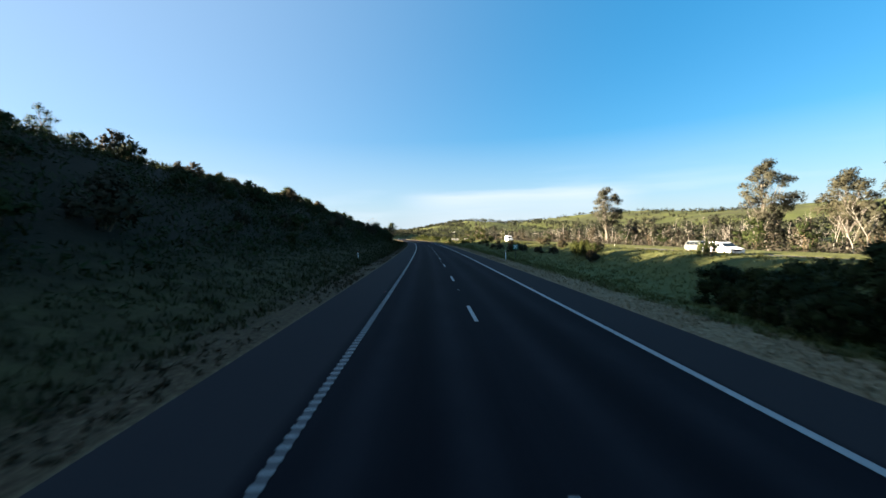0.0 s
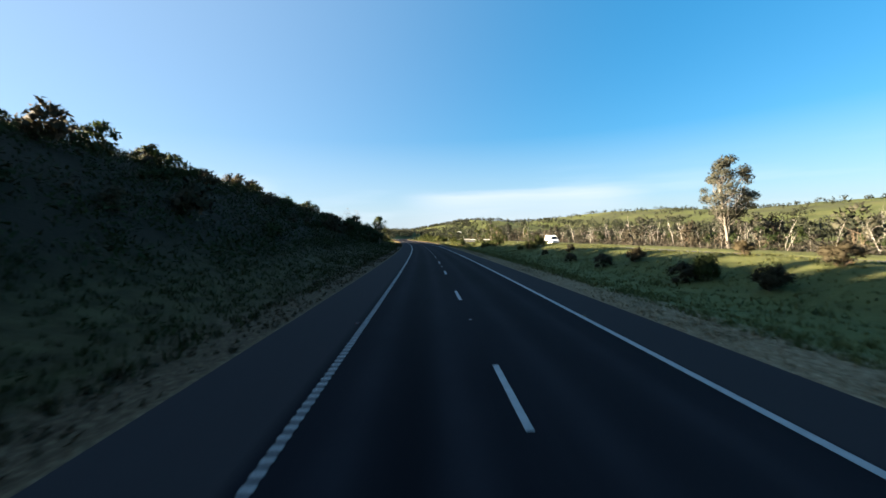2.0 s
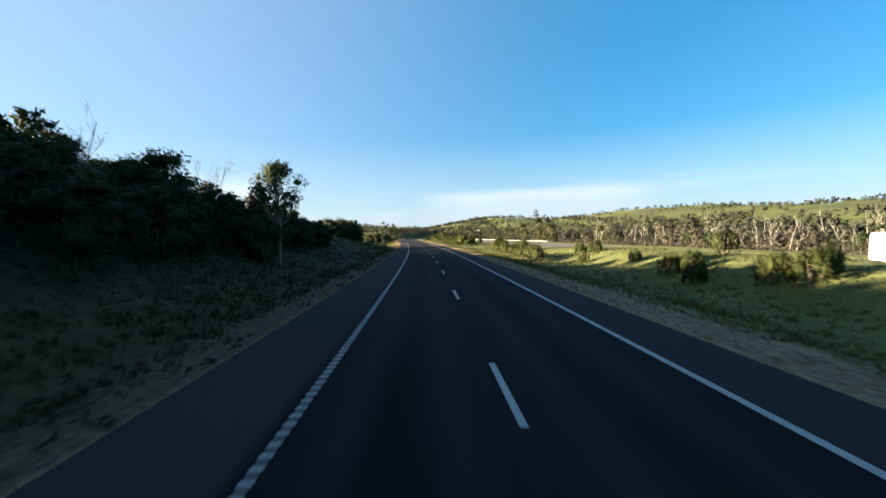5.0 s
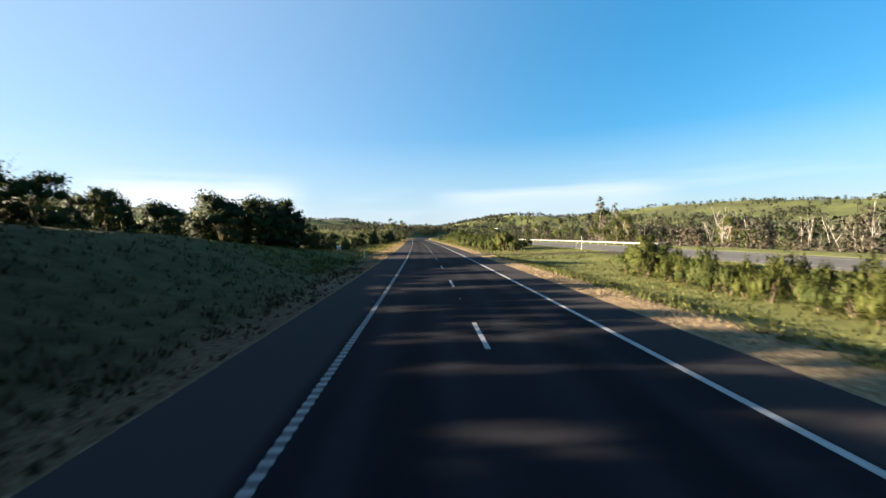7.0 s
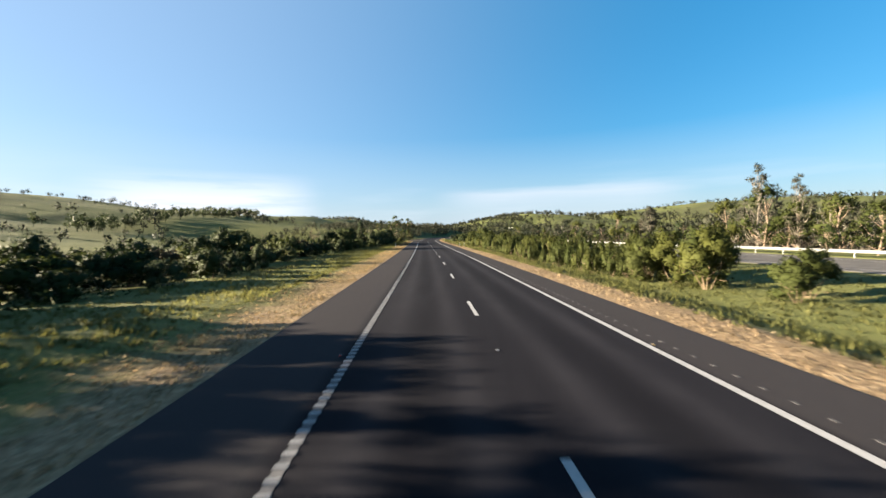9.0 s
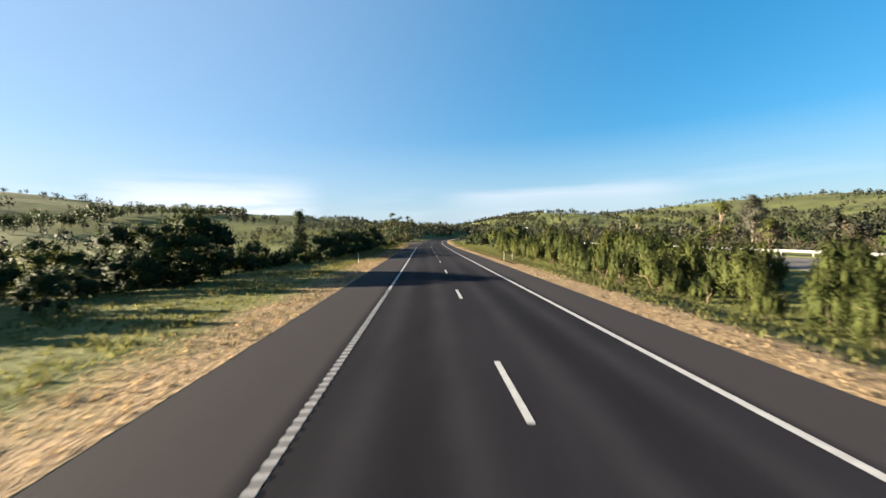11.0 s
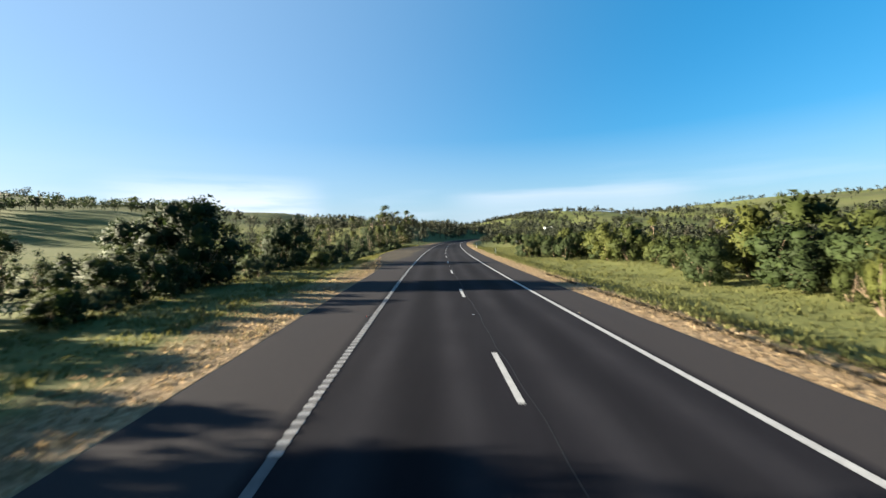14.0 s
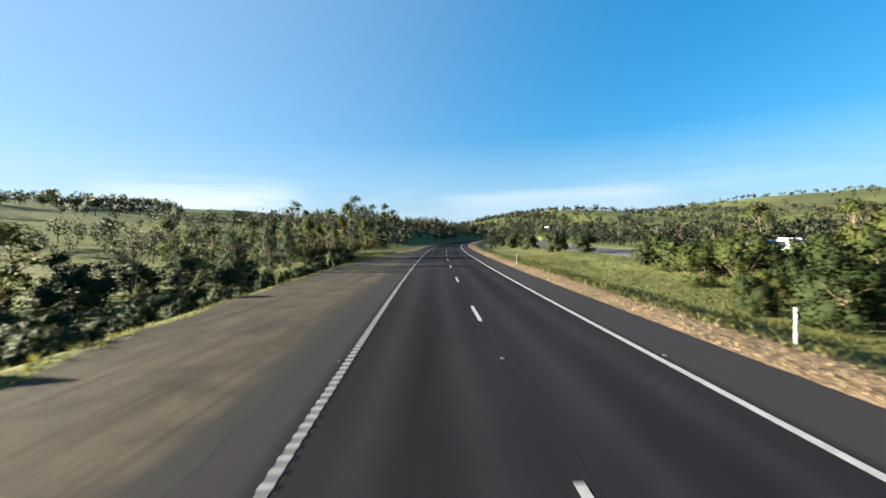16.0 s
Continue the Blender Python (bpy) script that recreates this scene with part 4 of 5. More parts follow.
# wattle and gum trees on the left
small_trees = [crowned(k, "wattle_tree", BARK, (GUM, WATTLE, GUM)[k % 3], "bushy young tree with dense green crown", "young trees on the low side", 7.0, 0.10, 1.9, 0.1, 44, 0.74, 120, 0.18, 2) for k in range(50, 56)]
spots = [(244, -19, 0.72), (258.5, -21.5, 0.45), (396, -19.5, 0.76), (398.5, -21, 0.6), (388, -27, 0.55),
         (373, -19, 0.44), (378, -17.4, 0.42), (384.5, -18, 0.5), (386.5, -20, 0.55), (390, -17.2, 0.56), (393, -18.5, 0.6),
         (404, -19, 0.52), (409, -18, 0.6), (413.5, -22, 0.72), (419, -18, 0.6), (424, -20.5, 0.66), (431, -18.5, 0.7), (437, -22, 0.6), (441.5, -19, 0.5), (447, -23, 0.6), (452, -23, 0.6), (455.5, -26, 0.66),
         (460, -21, 0.5), (463, -24, 0.6), (466.5, -22, 0.58), (469, -19, 0.7), (472.5, -17, 0.66), (475, -20, 0.86), (478, -17.5, 0.95), (481, -19.5, 1.05), (484, -17, 1.0), (487, -20, 1.1), (490, -17.5, 1.0),
         (493, -19, 1.12), (496.5, -17, 1.05), (499, -20, 1.2), (502, -17.5, 1.0), (505, -19, 1.15), (508.5, -17, 1.05), (511, -19, 1.2), (515, -17.5, 1.05), (518, -19, 1.2), (522, -17, 1.1), (526, -18.5, 1.25), (530, -17, 1.1),
         (535, -17, 1.15), (540, -18.5, 1.2), (545, -17, 1.15), (551, -18, 1.2), (557, -17, 1.1)]
spots.append((241.5, -21, 0.62))
strew(small_trees, spots, R, seed=115)
round_tree = crowned(59, "wattle_tree", BARK, GUM, "round-topped dense tree above the roadside scrub", "young trees on the low side", 6.6, 0.13, 1.15, 0.12, 60, 0.62, 110, 0.17, 1, 0.015)
round_tree.matrix_basis = place(365.6, -18.6, 40.0, 0.96)
foot_tree = crowned(72, "crest_tree", BARK, GUM, "small leafy tree at the foot of the shaded bank", "trees on the crest", 7.6, 0.11, 1.75, 0.5, 46, 0.72, 80, 0.2, 1, 0.02)
foot_tree.matrix_basis = place(171.5, -12.2, 10.0)
far_trees = [crowned(k, "wattle_tree", BARK, (GUM, WATTLE, SCRUB)[k % 3], "bushy young tree with dense green crown", "young trees on the low side", 7.0, 0.10, 2.2, 0.16, 20, 0.95, 50, 0.36, 1) for k in range(150, 155)]
spots = [(225, -36, 0.6), (216, -37, 0.62), (268, -27, 0.5), (276, -30, 0.5), (316.7, 53, 1.65), (313, 55, 1.3), (309, 57, 1.2), (320, 57, 1.1), (305, 54, 0.9), (281, 64, 0.9), (285, 66, 1.0), (463, -28, 0.8), (470, -32, 0.9), (467, -26, 0.75), (476, -34, 0.95), (474, -28, 0.8), (460, -30, 0.8)]
spots += [p for p in field(R, 62, 410, 640, -56, -25, 0.55, 1.05, 4.2) if p[0] > 372 - 1.45 * p[1]] + field(R, 40, 290, 560, 44, 75, 0.6, 1.1, 4.5)
spots = [(s, d, q * 0.6) if 450 < s < 470 and d < 0 else (s, d, q) for s, d, q in spots]         # lower behind the pull-off
strew(far_trees, spots, R)
# solid dark thicket where the cutting ends
thicket = [bush(k, "thicket_bush", SCRUB, "tall dense dark bush in a roadside thicket", "tall thicket bushes", 5.6, 2.5, 2800, 0.23, False) for k in range(56, 59)]
# bushes at 405-416 and 433-437 are added to throw shade over the road
spots = [(414.9, -15.4, 1.04), (416.0, -16.0, 1.06), (405.5, -14.6, 0.4), (407.4, -14.2, 0.42), (409.3, -14.4, 0.44), (411.2, -14.4, 0.46), (415.3, -18.2, 0.95), (412.4, -19.5, 0.5), (333.4, -17.6, 0.92), (335.4, -17.0, 1.0), (337.5, -17.4, 0.98), (339.6, -18.2, 0.78), (335, -20.5, 0.9), (344, -19, 0.6), (341.5, -22, 0.7),
         (433.0, -17, 0.82), (435.2, -16.8, 0.92), (437.2, -17.2, 0.84), (361.4, -15.0, 0.58)]
spots += [(362.5 + 1.45 * k, -14.2 - 0.8 * (k % 2), (0.66, 0.60, 0.69, 0.63)[k % 4] if k < 18 else (0.66, 0.60, 0.68, 0.62)[k % 4]) for k in range(24)]
# along the crest of the low bank, with gaps between them
spots += [(205 + 2.7 * k + R.uniform(-0.6, 0.6), -24.5 - 2.6 * (k % 2) + R.uniform(-0.8, 0.8), R.uniform(0.62, 0.9)) for k in range(10)]
# the tall dark stand where the bank ends, and the lower bushes past it
spots += [(231, -22, 0.6), (233, -24, 0.68), (234.8, -19.6, 0.72), (236.6, -21, 0.98), (238, -17.6, 0.92), (239.4, -19.8, 1.0), (240.8, -17, 0.98), (242, -20.2, 1.02), (243, -17.4, 0.98), (244, -15.8, 0.66), (244, -19.2, 1.0),
          (240.6, -24, 1.0), (236.8, -26, 1.0), (243.4, -25, 1.08), (233, -28, 0.55), (248, -24, 0.6), (249.5, -22.5, 0.46), (250.4, -20.5, 0.44), (252.5, -19.6, 0.5), (255, -18.6, 0.66), (257.2, -18.2, 0.82), (259.2, -17.8, 0.86), (261.2, -18.2, 0.84),
          (263.2, -18.6, 0.8), (265.4, -18.6, 0.5), (254, -25, 0.7), (258, -23, 0.9), (262, -23, 0.8), (250, -27, 0.7), (266, -23, 0.6)]
# at the foot of the bank towards its end, and on its crest by the start
# crest bushes, mostly out of view, are added to shade verge and median
spots += [(169.6, -12.8, 0.6), (171.8, -13.4, 0.62), (153, -16.4, 0.7), (157, -15.2, 0.76), (161, -14.6, 0.84), (165, -15.2, 0.88), (169, -15.6, 0.9), (173, -15.2, 0.86), (159, -18, 0.8), (167, -18.5, 0.85), (177 + 2.4, -34, 0.5), (184, -34, 0.5), (189, -34.5, 0.5),
          (0, -40, 0.9), (3, -39, 1.0), (6, -41, 1.05), (9, -39.5, 1.0), (12, -41, 1.1), (15, -39.5, 1.0), (18, -41, 1.05), (21, -39.5, 0.95), (24, -41, 0.95), (27, -39.5, 0.8), (-3, -41, 0.9)]
strew(thicket, spots, R, seed=3)
strew([bush(k, "bank_thicket_bush", SCRUB, "dark leafy bush low on the shaded bank", "bushes low on the bank", 3.4, 1.7, 2400, 0.26, False) for k in (67, 68)],
      [(184, -14, 0.95), (186.5, -15.5, 1.0), (189, -13.8, 1.0), (191.5, -15, 1.05), (194, -14.6, 1.05), (196.5, -16, 0.88), (199, -17.5, 0.72), (201.5, -19.5, 0.55), (193, -18, 1.1), (188, -18, 1.1),
       (197, -20, 0.85), (204, -22.5, 0.5), (207, -25, 0.5), (181, -16, 1.0), (178, -15, 0.9)], R)
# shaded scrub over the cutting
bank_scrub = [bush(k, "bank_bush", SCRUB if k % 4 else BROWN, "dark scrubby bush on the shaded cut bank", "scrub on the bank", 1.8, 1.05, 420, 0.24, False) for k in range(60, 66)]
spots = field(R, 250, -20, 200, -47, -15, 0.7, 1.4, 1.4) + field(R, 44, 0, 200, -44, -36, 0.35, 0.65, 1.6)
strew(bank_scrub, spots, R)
crest_trees = [crowned(k, "crest_tree", BARK, GUM, "small open-crowned gum tree on the bank's crest", "trees on the crest", 6.0, 0.1, 1.8, 0.4, 18, 0.6, 60, 0.24) for k in (70, 71)]
strew(crest_trees, [(45.5, -41, 0.74), (43.5, -40.5, 0.5), (51, -41, 0.45), (61, -41, 0.5), (66, -41, 0.44), (113, -41, 0.42), (121, -41, 0.45), (130, -40.5, 0.62),(36, -39, 0.8), (42, -41, 0.75), (55, -40, 0.65), (58, -43, 0.5), (92, -40, 0.6), (98, -40, 0.5), (140, -36, 0.6), (164, -15.5, 0.8), (178, -15, 0.85), (176, -22, 0.6),
                    (30, -46, 0.6), (120, -42, 0.5)], R)
# tall gums and the line of dead trees beyond the far carriageway
gums = [crowned(k, "gum_tree", PALE_BARK, GREY_GUM, "tall gum tree with pale trunk and open grey-green crown", "gum trees", 18.0, 0.27, 4.6, 0.36, 58, 1.2, 130, 0.41) for k in (80, 81, 82)]
strew(gums, [(138, 62, 1.1), (87, 73, 0.97), (75, 78, 0.93), (66, 82, 1.0), (60, 84, 0.95), (432.9, 98, 0.95), (485, 118, 0.7), (105, 90, 0.6), (180, 95, 0.55),
             (240, 110, 0.5), (420, 90, 0.5), (520, 80, 0.62), (540, 95, 0.6), (360, 110, 0.55)], R, 0.97, 1.03)
lean_gums = [crowned(k, "gum_tree", PALE_BARK, GREY_GUM, "slender gum tree with a pale trunk and thin ragged crown", "gum trees", 14.5, 0.2, 3.4, 0.12, 46, 0.66, 60, 0.3, 1, 0.03) for k in (83, 84)]
strew(lean_gums, [(317.7, 53, 0.98), (312.5, 55, 0.74), (309, 57, 0.66), (321, 56, 0.7)], R, 0.97, 1.03)
dead = [tree(k, "dead_tree", DEAD_WOOD, GUM, "bare dead tree with bleached grey branches", "dead trees", 11.0, 0.11, 0.12, 0.45, 0, 0.3, 1, 2, 0.3, 1, 0) for k in range(90, 96)]
spots = field(R, 60, 55, 330, 60, 105, 0.6, 1.1, 2.6) + field(R, 25, 330, 560, 70, 140, 0.5, 0.9, 5)
spots += [(446.3, 62, 1.7), (280, 62, 1.1), (283, 64, 1.0), (291, 70, 1.1), (294, 73, 0.95)]
strew(dead, spots, R)
poles = [tree(k, "dead_sapling", DEAD_WOOD, GUM, "thin bleached dead sapling standing in the creek scrub", "dead saplings", 9.0, 0.075, 0.06, 0.25, 0, 0.3, 1, 1, 0.4, 1, 0) for k in range(110, 115)]
strew(poles, field(R, 200, 50, 340, 58, 104, 0.65, 1.2, 1.7), R)
bare = [tree(k, "bare_tree", TWIG, GUM, "thin leafless tree standing above the scrub", "bare trees on the low side", 7.5, 0.07, 0.1, 0.4, 0, 0.3, 1, 3, 0.35, 2, 0) for k in (97, 98)]
strew(bare, [(163.5, -20, 0.76), (178.5, -20.5, 0.84), (147, -30, 0.5), (222, -28, 0.78), (224, -29, 0.72), (226.5, -29.5, 0.75), (343, -24, 1.05), (345, -26, 0.9), (475, -24, 1.15), (505, -24, 1.2), (508, -22, 1.1), (330, -30, 0.9), (96, -41, 0.6)], R)
under = [bush(k, "creek_bush", (CREEK, GREY_GUM, CREEK, SCRUB, CREEK)[k % 5], "olive-brown bush among dead trees along the creek", "scrub along the creek", 5.6, 2.0, 330, 0.40, False) for k in range(100, 105)]
strew(under, field(R, 190, 50, 400, 58, 100, 0.8, 1.4, 2.8) + field(R, 60, 420, 700, 55, 140, 0.8, 1.3, 4.0), R)


def far_woods(name, spots, rng, label, tall=(5, 9), quads=44, leaf=0.18, mat=WOODS):
    """Distant trees as one mesh of leaf clumps on short trunks."""
    vs, fs, ns, n0 = [], [], [], 0
    for x, y, z in spots:
        h = rng.uniform(*tall) * rng.uniform(0.55, 1.15)
        w = h * rng.uniform(0.3, 0.5)
        v, f, n = leaf_cloud(rng, [(x, y, z + h * 0.66), (x + w * 0.4, y, z + h * 0.5)], [(w, w, h * 0.34), (w * 0.7, w * 0.7, h * 0.28)], quads, h * leaf, 0.7, 0.35)
        vs.append(v)
        ns.append(n)
        fs.append(f + n0)
        n0 += len(v)
        t = h * 0.03
        v = np.array([(x - t, y, z - 0.5), (x + t, y, z - 0.5), (x + t * 0.5, y, z + h * 0.6), (x - t * 0.5, y, z + h * 0.6)])
        vs.append(v)
        ns.append(np.tile((0.0, -1.0, 0.0), (4, 1)))
        fs.append(np.array([(0, 1, 2), (0, 2, 3)]) + n0)
        n0 += 4
    return tagged(new(name, mesh_of(name, np.concatenate(vs), np.concatenate(fs), mat, True, np.concatenate(ns))), label, "woods", kind="stuff")


def wood_spots(rng, n, s0, s1, d0, d1, thick, by_road=False):
    """Spots in clumps: kept where a rolling noise is above the threshold. Offsets count from the valley's axis or from the road."""
    s, d = rng.uniform(s0, s1, n), rng.uniform(d0, d1, n)
    d = d if by_road else d - drift(s)
    x, y = plan(s, d)
    k = wave(x, y, 130, 21) + 0.6 * wave(x, y, 45, 22) + rng.normal(size=n) * 0.12 > thick
    k &= ((s - 830) / 150) ** 2 + ((d + drift(s) + 170) / 85) ** 2 > 1          # the open green knoll
    k &= (s > 770) | (d < -11) | ((d > 10) & (d < 23)) | (d > 44)
    k &= np.hypot(s - 845, d - 46) > 14         # the shed's yard
    z = land(s[k], d[k])
    return np.stack([x[k], y[k], z], 1)


far_woods("woods_right", np.concatenate([wood_spots(R, 3200, 0, 700, 110, 330, -0.08), wood_spots(R, 1400, 700, 1500, 130, 330, 0.16), wood_spots(R, 4600, 0, 1500, 330, 900, 0.20)]), R, "scattered gum woodland over the grassy ridge", (5, 9), 19, 0.27)
far_woods("woods_left", np.concatenate([wood_spots(R, 1200, 250, 1100, -230, -60, 0.33), wood_spots(R, 2600, 200, 1700, -800, -240, 0.16)]), R, "scattered dark trees over green hill pasture")
ridge_s = np.arange(500, 980, 1.9) + R.uniform(-1.5, 1.5, 253)
ridge_d = -226 - 0.16 * (ridge_s - 560) + R.normal(size=253) * 8
ridge_d = ridge_d - drift(ridge_s)
ridge_x, ridge_y = plan(ridge_s, ridge_d)
far_woods("woods_left_ridge", np.stack([ridge_x, ridge_y, land(ridge_s, ridge_d)], 1), R, "row of dark trees along the crest of the pasture", (7, 11), 110, 0.14, GUM)
far_woods("woods_ahead", wood_spots(R, 4200, 640, 1500, -260, 420, -0.12), R, "dark wooded hillside closing the valley", (5, 9), 26, 0.24)
far_woods("woods_low", wood_spots(R, 900, 420, 1000, 45, 150, -0.2), R, "low woodland on the valley floor", (4, 8), 90, 0.11)
far_woods("woods_low_left", wood_spots(R, 1100, 540, 1000, -120, -13, -0.5, True), R, "low woodland beside the road ahead", (4, 7.5), 90, 0.11)
far_woods("woods_low_right", wood_spots(R, 260, 560, 1000, 11, 23, -0.6, True), R, "low scrub in the median ahead", (2.5, 5), 90, 0.11)


# ---- grass ----
def pulloff(s):
    """How far the gravel reaches out past the left shoulder."""
    return np.interp(s, (424, 432, 440, 449, 458, 473, 490, 515, 530), (0.0, 0.9, 2.2, 3.4, 4.2, 4.5, 4.4, 2.6, 0.0))


def on_crossing(s, d):
    """Where the sealed crossing runs through the median."""
    half = 1.6 + 1.7 * np.exp(-((d - 5.2) / 2.0) ** 2) + 4.0 * np.exp(-((d - 27.4) / 3.0) ** 2)
    return (d > 5) & (d < 28) & (np.abs(s - 249.3 - 0.12 * (d - 6)) < half)


def blades(name, rng, n, s0, s1, d_of, tall, wide, mat, label, clump=0.5):
    """Grass blades as one mesh of thin triangles, in tufts."""
    s = rng.uniform(s0, s1, n // 6)
    d = d_of(rng, n // 6, s)
    s = np.repeat(s, 6) + rng.normal(size=len(s) * 6) * clump * 0.2
    d = np.repeat(d, 6) + rng.normal(size=len(d) * 6) * clump * 0.2
    k = (d < ROAD_L - 0.05) | (d > ROAD_R + 0.08)
    k &= ~((d < 0) & (d > -6.0 - pulloff(s))) & ~on_crossing(s, d)
    s, d = s[k], d[k]
    x, y = plan(s, d)
    z = land(s, d)
    m = len(s)
    h = tall * rng.uniform(0.5, 1.3, m) * (0.75 + 0.5 * wave(x, y, 5, 31))
    a = rng.uniform(0, 2 * np.pi, m)
    w = wide * rng.uniform(0.6, 1.3, m)
    lean = rng.normal(size=(m, 2)) * 0.35 * h[:, None]
    p = np.stack([x, y, z - 0.03], 1)
    sx = np.stack([np.cos(a) * w, np.sin(a) * w, np.zeros(m)], 1)
    v = np.stack([p - sx, p + sx, p + np.concatenate([lean, h[:, None]], 1)], 1).reshape(-1, 3)
    up = rng.normal(size=(m, 3)) * 0.75 + np.array([0, 0, 0.8])      # blades take the light as one sward
    up /= np.linalg.norm(up, axis=1)[:, None]
    me = mesh_of(name, v, np.arange(m * 3).reshape(-1, 3), mat, True, np.repeat(up, 3, axis=0))
    return tagged(new(name, me), label, "grass", kind="stuff")


G = np.random.RandomState(5)


def scrub_cover(name, rng, n, s0, s1, d0, d1, tall, size, mat, label, hold=0.0):
    """Low tangled undergrowth as one mesh of leaf clumps over the ground."""
    s, d = rng.uniform(s0, s1, n), rng.uniform(d0, d1, n)
    x, y = plan(s, d)
    k = wave(x, y, 9, 41) + 0.5 * wave(x, y, 4, 42) + rng.normal(size=n) * 0.2 > hold
    k &= ~((d < -5) & (d > -5.6 - pulloff(s))) & ~on_crossing(s, d)
    s, d, x, y = s[k], d[k], x[k], y[k]
    z = land(s, d)
    cs = np.stack([x, y, z + tall * 0.35], 1)
    rs = np.full((len(cs), 3), tall * 0.55)
    v, f, n = leaf_cloud(rng, cs, rs, len(cs) * 5, size, 0.42, 0.1)
    return tagged(new(name, mesh_of(name, v, f, mat, True, n)), label, "undergrowth", kind="stuff")


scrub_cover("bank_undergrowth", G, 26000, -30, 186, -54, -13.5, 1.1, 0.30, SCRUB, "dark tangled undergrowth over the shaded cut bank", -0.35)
scrub_cover("bank_dry_undergrowth", G, 6000, -30, 190, -56, -15, 1.2, 0.3, BROWN, "brown dry undergrowth over the shaded cut bank", 0.05)
scrub_cover("low_side_undergrowth", G, 12000, 262, 560, -60, -15.5, 0.9, 0.3, SCRUB, "green undergrowth between the bushes on the low side", -0.1)
scrub_cover("creek_undergrowth", G, 13000, 40, 520, 52, 125, 2.2, 0.6, CREEK, "olive-brown undergrowth along the creek", -0.2)
blades("dry_grass", G, 80000, -8, 560, lambda r, n, s: np.where((r.random(n) < 0.5) & (s > 225), ROAD_L - 0.1 - np.abs(r.normal(size=n)) * 1.3, ROAD_R + 0.1 + np.abs(r.normal(size=n)) * 1.1),
       0.11, 0.018, DRY_GRASS, "straw-coloured dry grass along the edge of the seal")
blades("green_grass_right", G, 230000, -8, 520, lambda r, n, s: 7.2 + r.random(n) ** 1.5 * 18.5, 0.25, 0.030, GREEN_GRASS, "long green grass on the median")
blades("green_grass_left", G, 90000, 225, 520, lambda r, n, s: -9.0 - r.random(n) ** 1.4 * 8, 0.22, 0.030, GREEN_GRASS, "long green grass on the low side")
# by the bank, shade-toned weeds take the green grass's place
blades("weeds_left", G, 60000, -8, 240, lambda r, n, s: -7.4 - r.random(n) ** 1.3 * np.where(s > 175, 20, 9), 0.34, 0.026, SHADE_WEEDS, "weedy grass at the foot of the bank, coloured dark for its shade")
blades("crest_grass", G, 26000, -10, 186, lambda r, n, s: -33 - r.random(n) * 18, 1.15, 0.03, SHADE_WEEDS, "tall thin grass along the crest of the bank", 2.0)
scrub_cover("foot_weeds", G, 3000, -8, 176, -17, -8.6, 0.4, 0.17, SHADE_WEEDS, "low weeds at the foot of the bank, coloured dark for its shade", -0.15)
scrub_cover("verge_straw_right", G, 15000, -8, 520, 5.6, 7.5, 0.13, 0.075, DRY_GRASS, "rough clods and straw along the graded right verge", -0.1)
scrub_cover("verge_straw_left", G, 11000, 225, 520, -8.8, -6.1, 0.11, 0.07, DRY_GRASS, "rough clods and straw along the left verge", -0.05)
scrub_cover("verge_earth_left", G, 6000, -8, 232, -8.2, -6.15, 0.15, 0.12, EARTHY, "brown clods and broken stalks along the shaded verge", -0.05)
scrub_cover("verge_rut", G, 2600, 345, 420, 6.5, 6.75, 0.10, 0.10, EARTHY, "dark earthy rut along the graded verge", -0.5)
scrub_cover("verge_rut_outer", G, 1800, 345, 405, 7.5, 7.75, 0.10, 0.10, EARTHY, "dark earthy rut along the graded verge", -0.3)
blades("straw_tufts_left", G, 60000, 226, 432, lambda r, n, s: -6.3 - np.abs(r.normal(size=n)) * 1.7, 0.12, 0.022, DRY_GRASS, "tall straw-coloured grass tufts on the verge mound")


# ---- paving beside the road ----
def strip(name, along, across, edge, lift, mat, label, category="paving"):
    """A patch of paving: across runs 0..1 between the two offsets that edge(s) gives, laid on the ground."""
    S, A = np.meshgrid(along, across, indexing="ij")
    a, b = edge(S)
    D = a + (b - a) * A
    x, y = plan(S, D)
    z = land(S, D) + lift
    z = np.where(D > ROAD_L - 0.55, tilt(S, D) + 0.0012, z)
    n, m = S.shape
    k = np.arange(n * m).reshape(n, m)
    f = np.stack([k[:-1, :-1], k[:-1, 1:], k[1:, 1:], k[1:, :-1]], -1).reshape(-1, 4)
    me = mesh_of(name, np.stack([x, y, z], -1).reshape(-1, 3), f, mat, True)
    me.attributes.new("inner", "FLOAT", "POINT").data.foreach_set("value", (D - b).ravel().astype(np.float32) + 1.0)
    return tagged(new(name, me), label, category, kind="structure")


JAG = np.random.RandomState(3).uniform(-0.16, 0.16, 400)
strip("gravel_pulloff", np.arange(424, 530.2, 0.3), np.linspace(0, 1, 16),
      lambda S: (-6.1 - pulloff(S) * (1 + 0.06 * np.sin(S * 0.9)) - 0.05, np.interp(S, (424, 436, 448, 515, 530), (-5.8, -5.5, -4.55, -4.6, -5.8)) + 0.10 * np.sin(S * 0.31) + 0.4 * JAG[np.int64((S - 423.9) / 0.3)]),
      0.03, GRAVEL, "brown compacted gravel pull-off beside the shoulder")

